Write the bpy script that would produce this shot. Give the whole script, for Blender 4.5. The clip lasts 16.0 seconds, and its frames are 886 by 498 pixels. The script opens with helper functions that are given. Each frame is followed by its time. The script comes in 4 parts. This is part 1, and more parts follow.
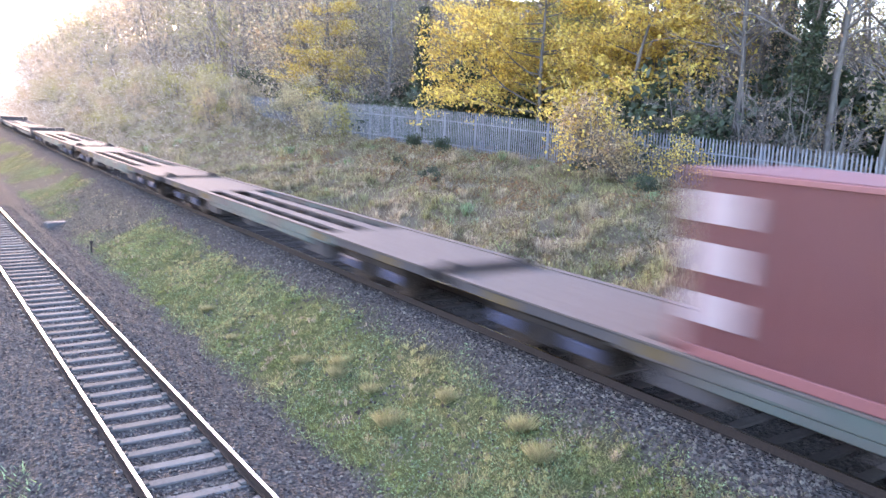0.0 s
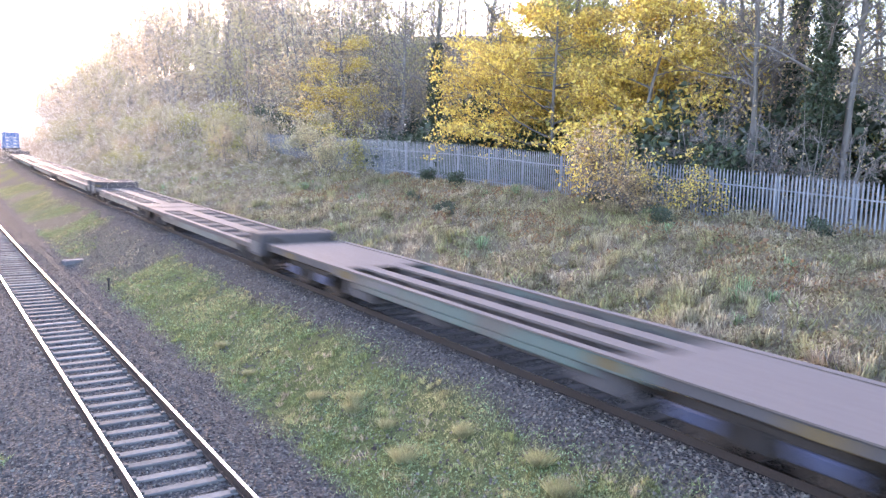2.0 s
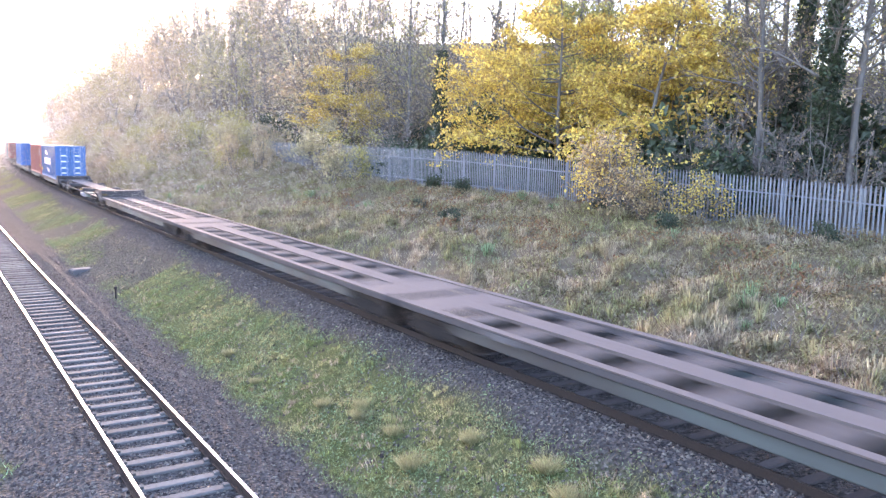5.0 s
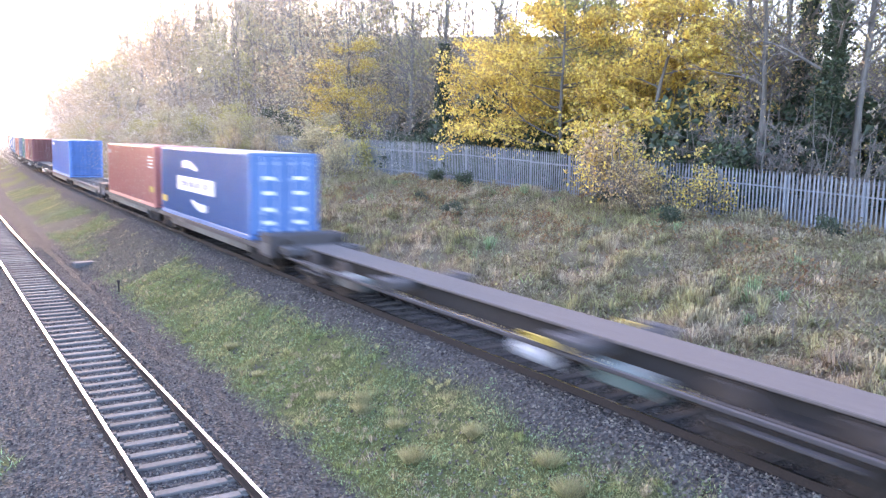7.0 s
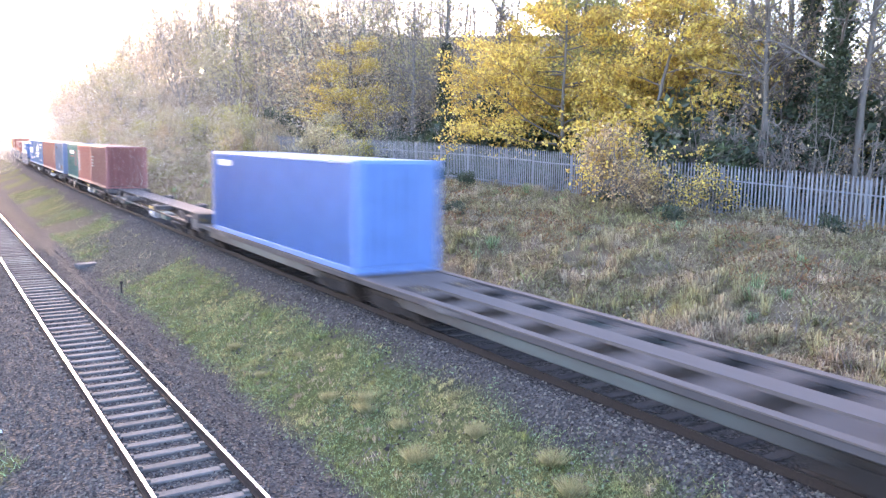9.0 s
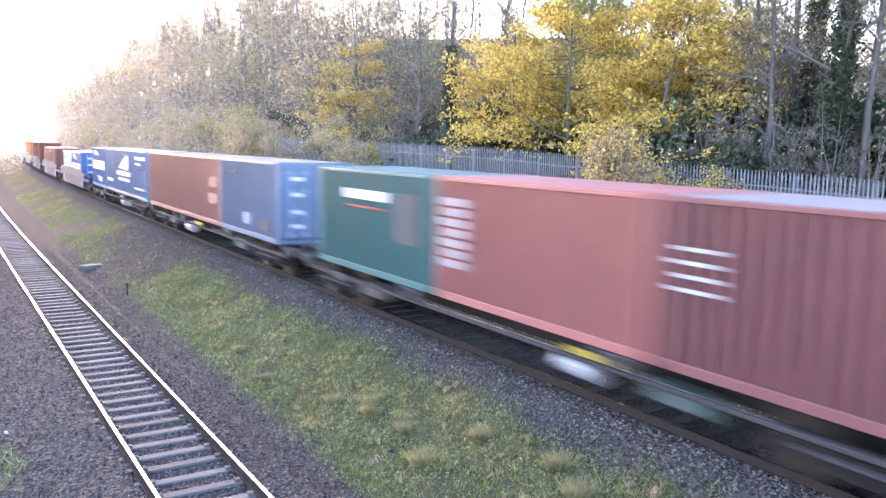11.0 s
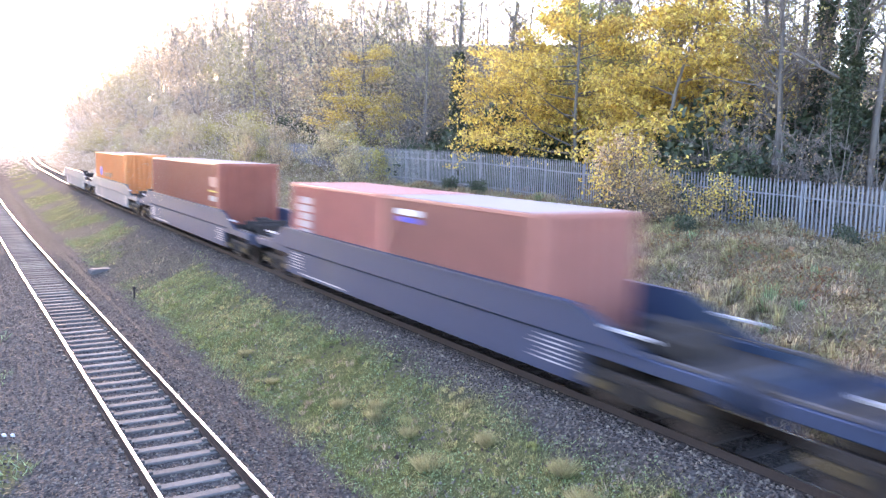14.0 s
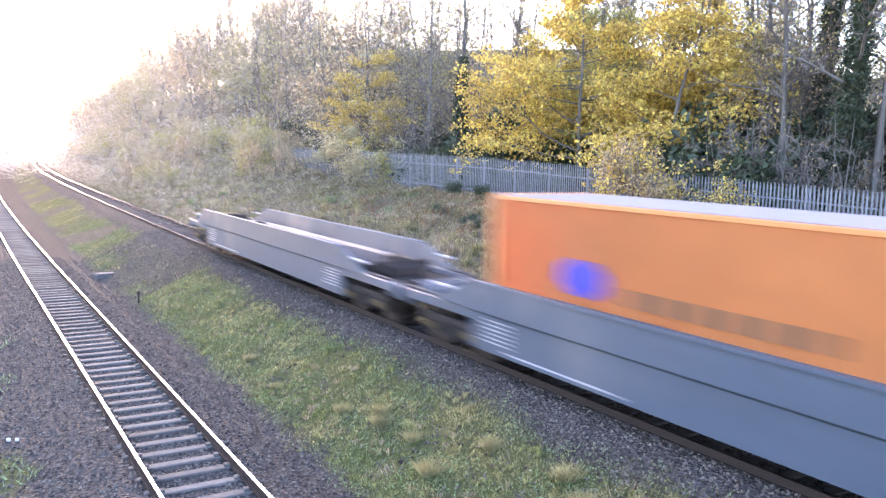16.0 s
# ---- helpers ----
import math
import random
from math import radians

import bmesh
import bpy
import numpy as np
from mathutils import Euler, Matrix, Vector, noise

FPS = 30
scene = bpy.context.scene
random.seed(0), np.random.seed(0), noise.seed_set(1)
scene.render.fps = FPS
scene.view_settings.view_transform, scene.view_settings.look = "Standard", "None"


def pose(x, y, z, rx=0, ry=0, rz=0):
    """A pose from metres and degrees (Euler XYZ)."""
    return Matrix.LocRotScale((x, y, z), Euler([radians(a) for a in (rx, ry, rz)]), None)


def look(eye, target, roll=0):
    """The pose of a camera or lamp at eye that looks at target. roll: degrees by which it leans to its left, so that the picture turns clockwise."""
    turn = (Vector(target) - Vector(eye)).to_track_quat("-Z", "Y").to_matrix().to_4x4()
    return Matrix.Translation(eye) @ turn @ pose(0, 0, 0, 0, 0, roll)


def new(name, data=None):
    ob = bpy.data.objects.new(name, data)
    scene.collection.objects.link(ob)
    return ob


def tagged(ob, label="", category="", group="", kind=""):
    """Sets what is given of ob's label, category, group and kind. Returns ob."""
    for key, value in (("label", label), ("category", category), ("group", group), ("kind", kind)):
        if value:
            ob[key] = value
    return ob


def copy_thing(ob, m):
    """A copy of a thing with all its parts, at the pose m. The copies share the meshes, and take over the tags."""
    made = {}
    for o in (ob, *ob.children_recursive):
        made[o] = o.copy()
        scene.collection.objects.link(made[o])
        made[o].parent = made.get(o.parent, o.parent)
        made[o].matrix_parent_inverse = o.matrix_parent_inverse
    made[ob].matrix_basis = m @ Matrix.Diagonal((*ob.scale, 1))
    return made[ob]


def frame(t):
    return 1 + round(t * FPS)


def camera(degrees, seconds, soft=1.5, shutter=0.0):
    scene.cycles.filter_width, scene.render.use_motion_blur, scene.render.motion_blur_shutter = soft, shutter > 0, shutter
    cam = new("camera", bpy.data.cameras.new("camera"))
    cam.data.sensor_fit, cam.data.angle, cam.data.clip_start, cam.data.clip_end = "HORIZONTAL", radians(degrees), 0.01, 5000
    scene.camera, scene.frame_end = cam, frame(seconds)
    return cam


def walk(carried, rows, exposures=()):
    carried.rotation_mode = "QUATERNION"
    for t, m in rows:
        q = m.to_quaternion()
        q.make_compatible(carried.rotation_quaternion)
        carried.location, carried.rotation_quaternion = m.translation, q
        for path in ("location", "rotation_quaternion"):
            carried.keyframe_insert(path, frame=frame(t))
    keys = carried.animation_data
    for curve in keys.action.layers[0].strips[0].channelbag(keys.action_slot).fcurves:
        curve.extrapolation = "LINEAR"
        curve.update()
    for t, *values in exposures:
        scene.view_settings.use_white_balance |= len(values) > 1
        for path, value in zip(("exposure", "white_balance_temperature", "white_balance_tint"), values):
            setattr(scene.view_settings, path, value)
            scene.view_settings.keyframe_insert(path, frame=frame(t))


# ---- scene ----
# ---------------------------------------------------------------- camera and its way
cam = camera(56.97, 16.0, soft=1.3, shutter=1.0)
EYE = (-3.494, 0.0, 5.476)
TURNS = [
    (0, 34.49, -9.785, 2.47), (0.5, 33.844, -9.118, 2.057), (1, 33.626, -8.176, 1.715), (1.5, 33.491, -7.71, 1.751),
    (2, 33.359, -7.463, 1.658), (2.5, 33.25, -7.272, 1.548), (3, 33.142, -7.078, 1.391), (3.5, 33.064, -6.963, 1.419),
    (4, 32.982, -6.9, 1.343), (6.5, 32.859, -7.326, 1.347), (7, 32.766, -7.442, 1.311), (7.5, 32.75, -7.468, 1.191),
    (8, 32.748, -7.501, 1.204), (8.5, 32.737, -7.566, 1.109), (9, 32.594, -7.459, 1.05), (11.5, 32.143, -7.296, 1.099),
    (12, 32.012, -7.249, 1.061), (12.5, 31.876, -7.095, 1.092), (13, 31.887, -7.042, 1.258), (13.5, 31.849, -6.999, 1.219),
    (14, 31.766, -6.901, 1.397), (14.5, 31.725, -6.784, 1.46), (15, 31.619, -6.661, 1.436), (15.5, 31.549, -6.628, 1.413),
    (16, 31.487, -6.586, 1.348)]
walk(cam, [(t, pose(*EYE, 90 + pitch, 0, -yaw) @ pose(0, 0, 0, 0, 0, roll)) for t, yaw, pitch, roll in TURNS],
     exposures=[(0, 3.68, 7600, 37), (16, 3.68, 7600, 37)])

# ---------------------------------------------------------------- light
SUN_UP, SUN_TURN = 9.5, 4.0
world = bpy.data.worlds.new("sky")
scene.world = world
world.use_nodes = True
wn = world.node_tree
sky = wn.nodes.new("ShaderNodeTexSky")
sky.sky_type, sky.sun_disc = "NISHITA", False
sky.sun_elevation, sky.sun_rotation = radians(SUN_UP), radians(SUN_TURN)
sky.air_density, sky.dust_density, sky.ozone_density = 1.0, 1.0, 3.0
wn.links.new(sky.outputs[0], wn.nodes["Background"].inputs[0])
wn.nodes["Background"].inputs[1].default_value = 0.15
sun = new("sun", bpy.data.lights.new("sun", "SUN"))
sun.data.energy, sun.data.angle, sun.data.color = 0.7, radians(8.0), (1.0, 0.86, 0.68)
sun.matrix_basis = look((0, 0, 0), (-math.sin(radians(SUN_TURN)), -math.cos(radians(SUN_TURN)), -math.tan(radians(SUN_UP))))

# ---------------------------------------------------------------- the lie of the land
TRACK_X, TRACK_Z, BEND = 6.792, 1.26, 0.00019
SPEED = 25.647


def track_x(y):
    """Centre line of the far track."""
    return TRACK_X + BEND * max(0.0, y) ** 2


def near_x(y):
    """Centre line of the near track."""
    return BEND * max(0.0, y - 35.0) ** 2


PROFILE = np.array([(-400, 9), (-60, 9), (-30, 7), (-12, 1.5), (-6, -0.35), (-2.2, -0.42), (-1.75, -0.26), (-1.4, -0.155), (-0.86, -0.14), (-0.7, -0.205),
                    (0.7, -0.205), (0.86, -0.14), (1.4, -0.155), (1.75, -0.27), (2.05, -0.36),
                    (2.6, -0.22), (3.6, 0.22), (4.9, 0.8), (5.35, 1.07), (5.6, 1.13), (5.94, 1.12), (6.1, 1.06), (7.48, 1.06), (7.64, 1.12), (8.0, 1.13), (8.5, 0.86), (9.3, 0.85), (10.5, 1.15), (14, 2.1),
                    (18, 2.95), (20.4, 3.2), (30, 3.3), (60, 4.5), (100, 8.0), (500, 12.0)], float)


def relx(x, y):
    """Distance across from the near track, with the bend taken out."""
    x, y = np.asarray(x, float), np.asarray(y, float)
    a, b = BEND * np.maximum(0, y - 35.0) ** 2, BEND * np.maximum(0, y) ** 2
    w = np.clip((x - a - 1.0) / 4.0, 0, 1)
    return x - a * (1 - w) - b * w


def land(x, y):
    """Height of the ground."""
    r = relx(x, y)
    z = np.interp(r, PROFILE[:, 0], PROFILE[:, 1])
    far = np.clip((np.asarray(y, float) - 50) / 70, 0, 1)
    near = np.clip((26 - np.asarray(y, float)) / 14, 0, 1) * np.interp(r, [11, 17, 24, 34], [0, 0.4, 0.4, 0])
    return z - near + far * np.interp(r, [9.5, 14, 22, 34, 60], [0, 2.4, 7.6, 13.0, 18.0])


def bumps(x, y, s, seed=0.0):
    return noise.noise(Vector((x * s, y * s, seed)))


def across(x, y):
    """relx() for one place."""
    a, b = BEND * max(0.0, y - 35.0) ** 2, BEND * max(0.0, y) ** 2
    w = min(1.0, max(0.0, (x - a - 1.0) / 4.0))
    return x - a * (1 - w) - b * w


def heave(x, y):
    """Unevenness of the ground: little on the ballast, more in the turf, most on the bank."""
    r = across(x, y)
    amp = 0.015 + 0.05 * min(1.0, max(0.0, min(r - 2.5, 4.8 - r) / 0.5)) + 0.3 * min(1.0, max(0.0, (r - 8.8) / 1.5, (-r - 2.2) / 3.0))
    return amp * (bumps(x, y, 0.5) + 0.6 * bumps(x, y, 1.1, 3.0))


# ---------------------------------------------------------------- materials
def material(name, base, other=None, rough=0.7, metal=0.0, grain=8.0, spread=0.5, bump=0.3, bump_scale=40.0, random_mix=0.0,
             island=False, translucent=0.0, third=None, third_at=0.6, stretch=(1, 1, 1)):
    """A surface with variation at two scales and fine relief."""
    m = bpy.data.materials.new(name)
    m.use_nodes = True
    n, l = m.node_tree.nodes, m.node_tree.links
    p = n["Principled BSDF"]
    p.inputs["Roughness"].default_value, p.inputs["Metallic"].default_value = rough, metal
    other = other or tuple(c * 0.6 for c in base)
    if rough >= 0.7 and not metal:
        p.inputs["Specular IOR Level"].default_value = 0.12
    co = n.new("ShaderNodeTexCoord")
    mp = n.new("ShaderNodeMapping")
    mp.inputs["Scale"].default_value = stretch
    l.new(co.outputs["Object"], mp.inputs["Vector"])

    def tex(scale, detail=5):
        t = n.new("ShaderNodeTexNoise")
        t.inputs["Scale"].default_value, t.inputs["Detail"].default_value = scale, detail
        l.new(mp.outputs[0], t.inputs["Vector"])
        return t

    def mix(fac, a, b):
        x = n.new("ShaderNodeMix")
        x.data_type = "RGBA"
        for sock, val in ((x.inputs["Factor"], fac), (x.inputs["A"], a), (x.inputs["B"], b)):
            if hasattr(val, "is_linked"):
                l.new(val, sock)
            else:
                sock.default_value = (*val, 1) if isinstance(val, tuple) else val
        return x.outputs["Result"]

    def ramp(src, lo, hi):
        r = n.new("ShaderNodeMapRange")
        r.inputs["From Min"].default_value, r.inputs["From Max"].default_value = lo, hi
        l.new(src, r.inputs["Value"])
        return r.outputs[0]

    big, small = tex(grain * 0.12), tex(grain)
    c = mix(ramp(small.outputs[0], 0.5 - spread / 2, 0.5 + spread / 2), base, other)
    if third:
        c = mix(ramp(big.outputs[0], third_at - 0.08, third_at + 0.12), c, third)
    else:
        c = mix(ramp(big.outputs[0], 0.35, 0.75), c, tuple(0.5 * (a + b) for a, b in zip(base, other)))
    if random_mix:
        src = n.new("ShaderNodeNewGeometry").outputs["Random Per Island"] if island else n.new("ShaderNodeObjectInfo").outputs["Random"]
        hsv = n.new("ShaderNodeHueSaturation")
        l.new(c, hsv.inputs["Color"])
        mr = n.new("ShaderNodeMapRange")
        mr.inputs["To Min"].default_value, mr.inputs["To Max"].default_value = 1 - random_mix, 1 + random_mix
        l.new(src, mr.inputs["Value"])
        l.new(mr.outputs[0], hsv.inputs["Value"])
        mh = n.new("ShaderNodeMapRange")
        mh.inputs["To Min"].default_value, mh.inputs["To Max"].default_value = 0.5 - random_mix * 0.05, 0.5 + random_mix * 0.05
        l.new(src, mh.inputs["Value"])
        l.new(mh.outputs[0], hsv.inputs["Hue"])
        c = hsv.outputs[0]
    l.new(c, p.inputs["Base Color"])
    if bump:
        b = n.new("ShaderNodeBump")
        b.inputs["Strength"].default_value, b.inputs["Distance"].default_value = bump, 0.02
        l.new(tex(bump_scale, 3).outputs[0], b.inputs["Height"])
        l.new(b.outputs[0], p.inputs["Normal"])
    if translucent:
        tr = n.new("ShaderNodeBsdfTranslucent")
        l.new(c, tr.inputs["Color"])
        ms = n.new("ShaderNodeMixShader")
        ms.inputs[0].default_value = translucent
        l.new(p.outputs[0], ms.inputs[1])
        l.new(tr.outputs[0], ms.inputs[2])
        l.new(ms.outputs[0], n["Material Output"].inputs["Surface"])
    return m


def ground_material():
    """Ballast, soil and turf by the shape of the land."""
    m = bpy.data.materials.new("ground_cover")
    m.use_nodes = True
    n, l = m.node_tree.nodes, m.node_tree.links
    p = n["Principled BSDF"]
    p.inputs["Roughness"].default_value, p.inputs["Specular IOR Level"].default_value = 1.0, 0.05
    at = n.new("ShaderNodeAttribute")
    at.attribute_name = "cover"
    co = n.new("ShaderNodeTexCoord")

    def tex(scale, detail=4, kind="ShaderNodeTexNoise"):
        t = n.new(kind)
        t.inputs["Scale"].default_value = scale
        if kind == "ShaderNodeTexNoise":
            t.inputs["Detail"].default_value = detail
        l.new(co.outputs["Object"], t.inputs["Vector"])
        return t

    def mix(fac, a, b):
        x = n.new("ShaderNodeMix")
        x.data_type = "RGBA"
        for sock, val in ((x.inputs["Factor"], fac), (x.inputs["A"], a), (x.inputs["B"], b)):
            if hasattr(val, "is_linked"):
                l.new(val, sock)
            else:
                sock.default_value = (*val, 1)
        return x.outputs["Result"]

    vor = tex(17.0, kind="ShaderNodeTexVoronoi")
    fine = tex(30.0)
    stone = mix(vor.outputs["Color"], (0.05, 0.041, 0.034), (0.15, 0.124, 0.103))
    hs = n.new("ShaderNodeHueSaturation")
    hs.inputs["Saturation"].default_value = 0.45
    l.new(stone, hs.inputs["Color"])
    turf = mix(fine.outputs[0], (0.06, 0.07, 0.03), (0.2, 0.21, 0.09))
    straw = mix(fine.outputs[0], (0.15, 0.115, 0.075), (0.36, 0.28, 0.19))
    sep = n.new("ShaderNodeSeparateColor")
    l.new(at.outputs["Color"], sep.inputs[0])
    c = mix(sep.outputs[1], mix(sep.outputs[0], hs.outputs[0], turf), straw)
    l.new(c, p.inputs["Base Color"])
    b = n.new("ShaderNodeBump")
    b.inputs["Strength"].default_value, b.inputs["Distance"].default_value = 1.0, 0.09
    l.new(vor.outputs["Distance"], b.inputs["Height"])
    l.new(b.outputs[0], p.inputs["Normal"])
    return m


MAT = {
    "ground": ground_material(),
    "rail_top": material("polished_rail", (0.6, 0.58, 0.56), (0.5, 0.47, 0.45), rough=0.22, metal=1.0, bump=0.05),
    "rail_rust": material("rusty_rail", (0.045, 0.036, 0.033), (0.07, 0.052, 0.043), rough=0.85, grain=25),
    "sleeper": material("worn_concrete", (0.2, 0.193, 0.18), (0.1, 0.096, 0.089), rough=0.9, grain=14, random_mix=0.22),
    "sleeper_dark": material("oily_concrete", (0.12, 0.105, 0.1), (0.065, 0.058, 0.055), rough=0.9, grain=14, random_mix=0.22),
    "steel": material("galvanised_steel", (0.30, 0.325, 0.35), (0.2, 0.22, 0.245), rough=0.55, metal=0.35, grain=18, random_mix=0.15),
    "bark": material("grey_bark", (0.27, 0.25, 0.23), (0.13, 0.12, 0.105), rough=0.95, grain=10, bump=0.7, stretch=(1, 1, 0.25)),
    "twig": material("thin_twigs", (0.27, 0.235, 0.21), (0.17, 0.145, 0.13), rough=0.95, grain=6, bump=0),
    "gold": material("yellow_leaves", (0.78, 0.53, 0.13), (0.6, 0.46, 0.14), rough=0.6, grain=2.0, bump=0, random_mix=0.4, island=True, translucent=0.36),
    "olive": material("fading_green_leaves", (0.36, 0.34, 0.12), (0.47, 0.4, 0.15), rough=0.6, grain=1.2, bump=0, random_mix=0.4, island=True, translucent=0.45),
    "brown": material("russet_leaves", (0.55, 0.38, 0.22), (0.48, 0.39, 0.25), rough=0.7, grain=1.2, bump=0, random_mix=0.4, island=True, translucent=0.5),
    "dun": material("dull_brown_green_leaves", (0.42, 0.38, 0.22), (0.48, 0.41, 0.26), rough=0.7, grain=1.0, bump=0, random_mix=0.4, island=True, translucent=0.5),
    "ivy": material("dark_ivy", (0.035, 0.06, 0.035), (0.06, 0.085, 0.04), rough=0.5, grain=2, bump=0, random_mix=0.4, island=True, translucent=0.15),
    "grass": material("green_grass", (0.30, 0.32, 0.12), (0.15, 0.21, 0.085), rough=0.7, grain=5.0, spread=0.3, bump=0, random_mix=0.65, island=True, translucent=0.3,
                      third=(0.45, 0.39, 0.2), third_at=0.5),
    "straw": material("dry_grass", (0.52, 0.425, 0.31), (0.34, 0.27, 0.185), rough=0.8, grain=4.0, spread=0.3, bump=0, random_mix=0.45, island=True, translucent=0.4,
                      third=(0.31, 0.285, 0.15), third_at=0.5),
    "herb": material("green_herbs", (0.16, 0.29, 0.17), (0.29, 0.33, 0.13), rough=0.6, grain=4.0, bump=0, random_mix=0.65, island=True, translucent=0.25),
    "bramble": material("bramble_leaves", (0.3, 0.22, 0.14), (0.15, 0.15, 0.07), rough=0.7, grain=3.0, spread=0.25, bump=0, random_mix=0.45, island=True, translucent=0.25,
                        third=(0.3, 0.25, 0.16), third_at=0.5),
    "litter": material("fallen_leaves", (0.36, 0.19, 0.1), (0.26, 0.16, 0.09), rough=0.8, grain=1.0, bump=0, random_mix=0.4, island=True, translucent=0.2),
    "tussock": material("tussock_grass", (0.44, 0.39, 0.23), (0.3, 0.3, 0.14), rough=0.8, grain=6.0, bump=0, random_mix=0.35, island=True, translucent=0.3),
    # near-white surface of the added specks that imitate glare haze
    "mist": material("pale_glare_haze", (0.88, 0.82, 0.74), (0.86, 0.8, 0.72), rough=1.0, bump=0, translucent=0.6),
    "stones": material("crushed_stone", (0.19, 0.16, 0.138), (0.085, 0.071, 0.061), rough=0.95, grain=3, bump=0, random_mix=0.7, island=True),
    "deck": material("dusty_deck_steel", (0.185, 0.155, 0.14), (0.12, 0.1, 0.09), rough=0.75, grain=6, spread=0.4),
    "frame_green": material("faded_green_paint", (0.06, 0.14, 0.125), (0.1, 0.12, 0.11), rough=0.6, grain=5, third=(0.10, 0.085, 0.078), third_at=0.5),
    "frame_dark": material("grimy_black_steel", (0.035, 0.032, 0.033), (0.07, 0.058, 0.05), rough=0.75, grain=6),
    "frame_grey": material("grimy_grey_steel", (0.12, 0.115, 0.12), (0.07, 0.062, 0.06), rough=0.7, grain=5),
    "end_grey": material("dusty_dark_steel", (0.10, 0.09, 0.09), (0.065, 0.06, 0.06), rough=0.75, grain=5),
    "wheel": material("rolled_steel_wheel", (0.10, 0.075, 0.06), (0.06, 0.045, 0.04), rough=0.6, metal=0.4, grain=8),
    "pocket": material("slate_blue_wagon_paint", (0.012, 0.038, 0.092), (0.01, 0.031, 0.075), rough=0.6, grain=3, third=(0.03, 0.055, 0.085), third_at=0.6),
    "pocket_grey": material("blue_grey_wagon_paint", (0.085, 0.125, 0.17), (0.065, 0.097, 0.13), rough=0.5, grain=3, third=(0.2, 0.2, 0.21), third_at=0.6),
    "blue_grime": material("grimy_blue_paint", (0.07, 0.1, 0.2), (0.05, 0.055, 0.075), rough=0.6, grain=5),
    "frame_weathered": material("weathered_grey_green_paint", (0.11, 0.15, 0.14), (0.07, 0.076, 0.073), rough=0.65, grain=4, third=(0.045, 0.042, 0.042), third_at=0.47, stretch=(1, 0.35, 1)),
    "pink_print": material("faded_pale_print", (0.52, 0.42, 0.42), (0.42, 0.32, 0.32), rough=0.6, bump=0.05),
    "yellow": material("yellow_paint", (0.72, 0.46, 0.05), (0.55, 0.36, 0.06), rough=0.5),
    "faded_red": material("faded_red_print", (0.47, 0.215, 0.18), (0.42, 0.18, 0.15), rough=0.6, bump=0.05),
    "yellow_dirty": material("grimy_yellow_paint", (0.2, 0.14, 0.06), (0.11, 0.08, 0.05), rough=0.7),
    "white": material("white_marking", (0.80, 0.82, 0.84), (0.70, 0.72, 0.74), rough=0.5, bump=0.05),
    "tank": material("pale_grey_tank", (0.55, 0.56, 0.58), (0.42, 0.42, 0.44), rough=0.45),
    "roof": material("pale_container_roof", (0.42, 0.35, 0.33), (0.34, 0.28, 0.265), rough=0.6, grain=3),
    "red_mark": material("red_marking", (0.6, 0.06, 0.05), (0.5, 0.05, 0.04), rough=0.5, bump=0.05),
    "blue_mark": material("deep_blue_marking", (0.05, 0.06, 0.5), (0.04, 0.05, 0.4), rough=0.5, bump=0.05),
    "brown_mark": material("dull_brown_lettering", (0.22, 0.10, 0.05), (0.3, 0.12, 0.05), rough=0.6, bump=0.05),
    "rod": material("door_rod_paint", (0.30, 0.40, 0.55), (0.24, 0.33, 0.48), rough=0.5),
    "lid": material("grey_trough_lid", (0.2, 0.19, 0.18), (0.13, 0.12, 0.12), rough=0.9),
}


def paint(name, base):
    return material(name, base, tuple(c * 0.82 for c in base), rough=0.5, grain=2.0, spread=0.5, bump=0.1, third=tuple(0.85 * c + 0.03 for c in base), third_at=0.6)


PAINT = {
    "maroon": paint("maroon_paint", (0.34, 0.12, 0.115)), "red": paint("red_oxide_paint", (0.6, 0.2, 0.165)), "rust": paint("brick_red_paint", (0.44, 0.165, 0.13)),
    "blue": paint("royal_blue_paint", (0.05, 0.175, 0.40)), "bright": paint("bright_blue_paint", (0.085, 0.26, 0.6)), "slate": paint("steel_blue_paint", (0.11, 0.235, 0.40)),
    "pale": paint("faded_blue_paint", (0.15, 0.23, 0.34)), "green": paint("sea_green_paint", (0.02, 0.19, 0.18)), "orange": paint("orange_paint", (0.95, 0.34, 0.11)),
    "brick": paint("deep_brick_paint", (0.41, 0.118, 0.08)), "white": paint("off_white_paint", (0.72, 0.76, 0.74))}


# ---------------------------------------------------------------- building helpers
def box(bm, x0, x1, y0, y1, z0, z1, bevel=0.0):
    """A box from corner to corner, with its edges taken off."""
    vs = bmesh.ops.create_cube(bm, size=1.0)["verts"]
    for v in vs:
        v.co = Vector((x0 + (v.co.x + 0.5) * (x1 - x0), y0 + (v.co.y + 0.5) * (y1 - y0), z0 + (v.co.z + 0.5) * (z1 - z0)))
    if bevel:
        edges = list({e for v in vs for e in v.link_edges})
        bmesh.ops.bevel(bm, geom=edges, offset=bevel, segments=1, affect="EDGES")


def disc(bm, centre, axis, radius, depth, n=20, r2=None):
    """A round bar or wheel along an axis."""
    m = Matrix.Translation(centre) @ Vector((0, 0, 1)).rotation_difference(Vector(axis)).to_matrix().to_4x4()
    bmesh.ops.create_cone(bm, cap_ends=True, segments=n, radius1=radius, radius2=radius if r2 is None else r2, depth=depth, matrix=m)


def mesh_of(bm, name, mat):
    me = bpy.data.meshes.new(name)
    bm.normal_update()
    bm.to_mesh(me)
    bm.free()
    me.materials.append(mat)
    return me


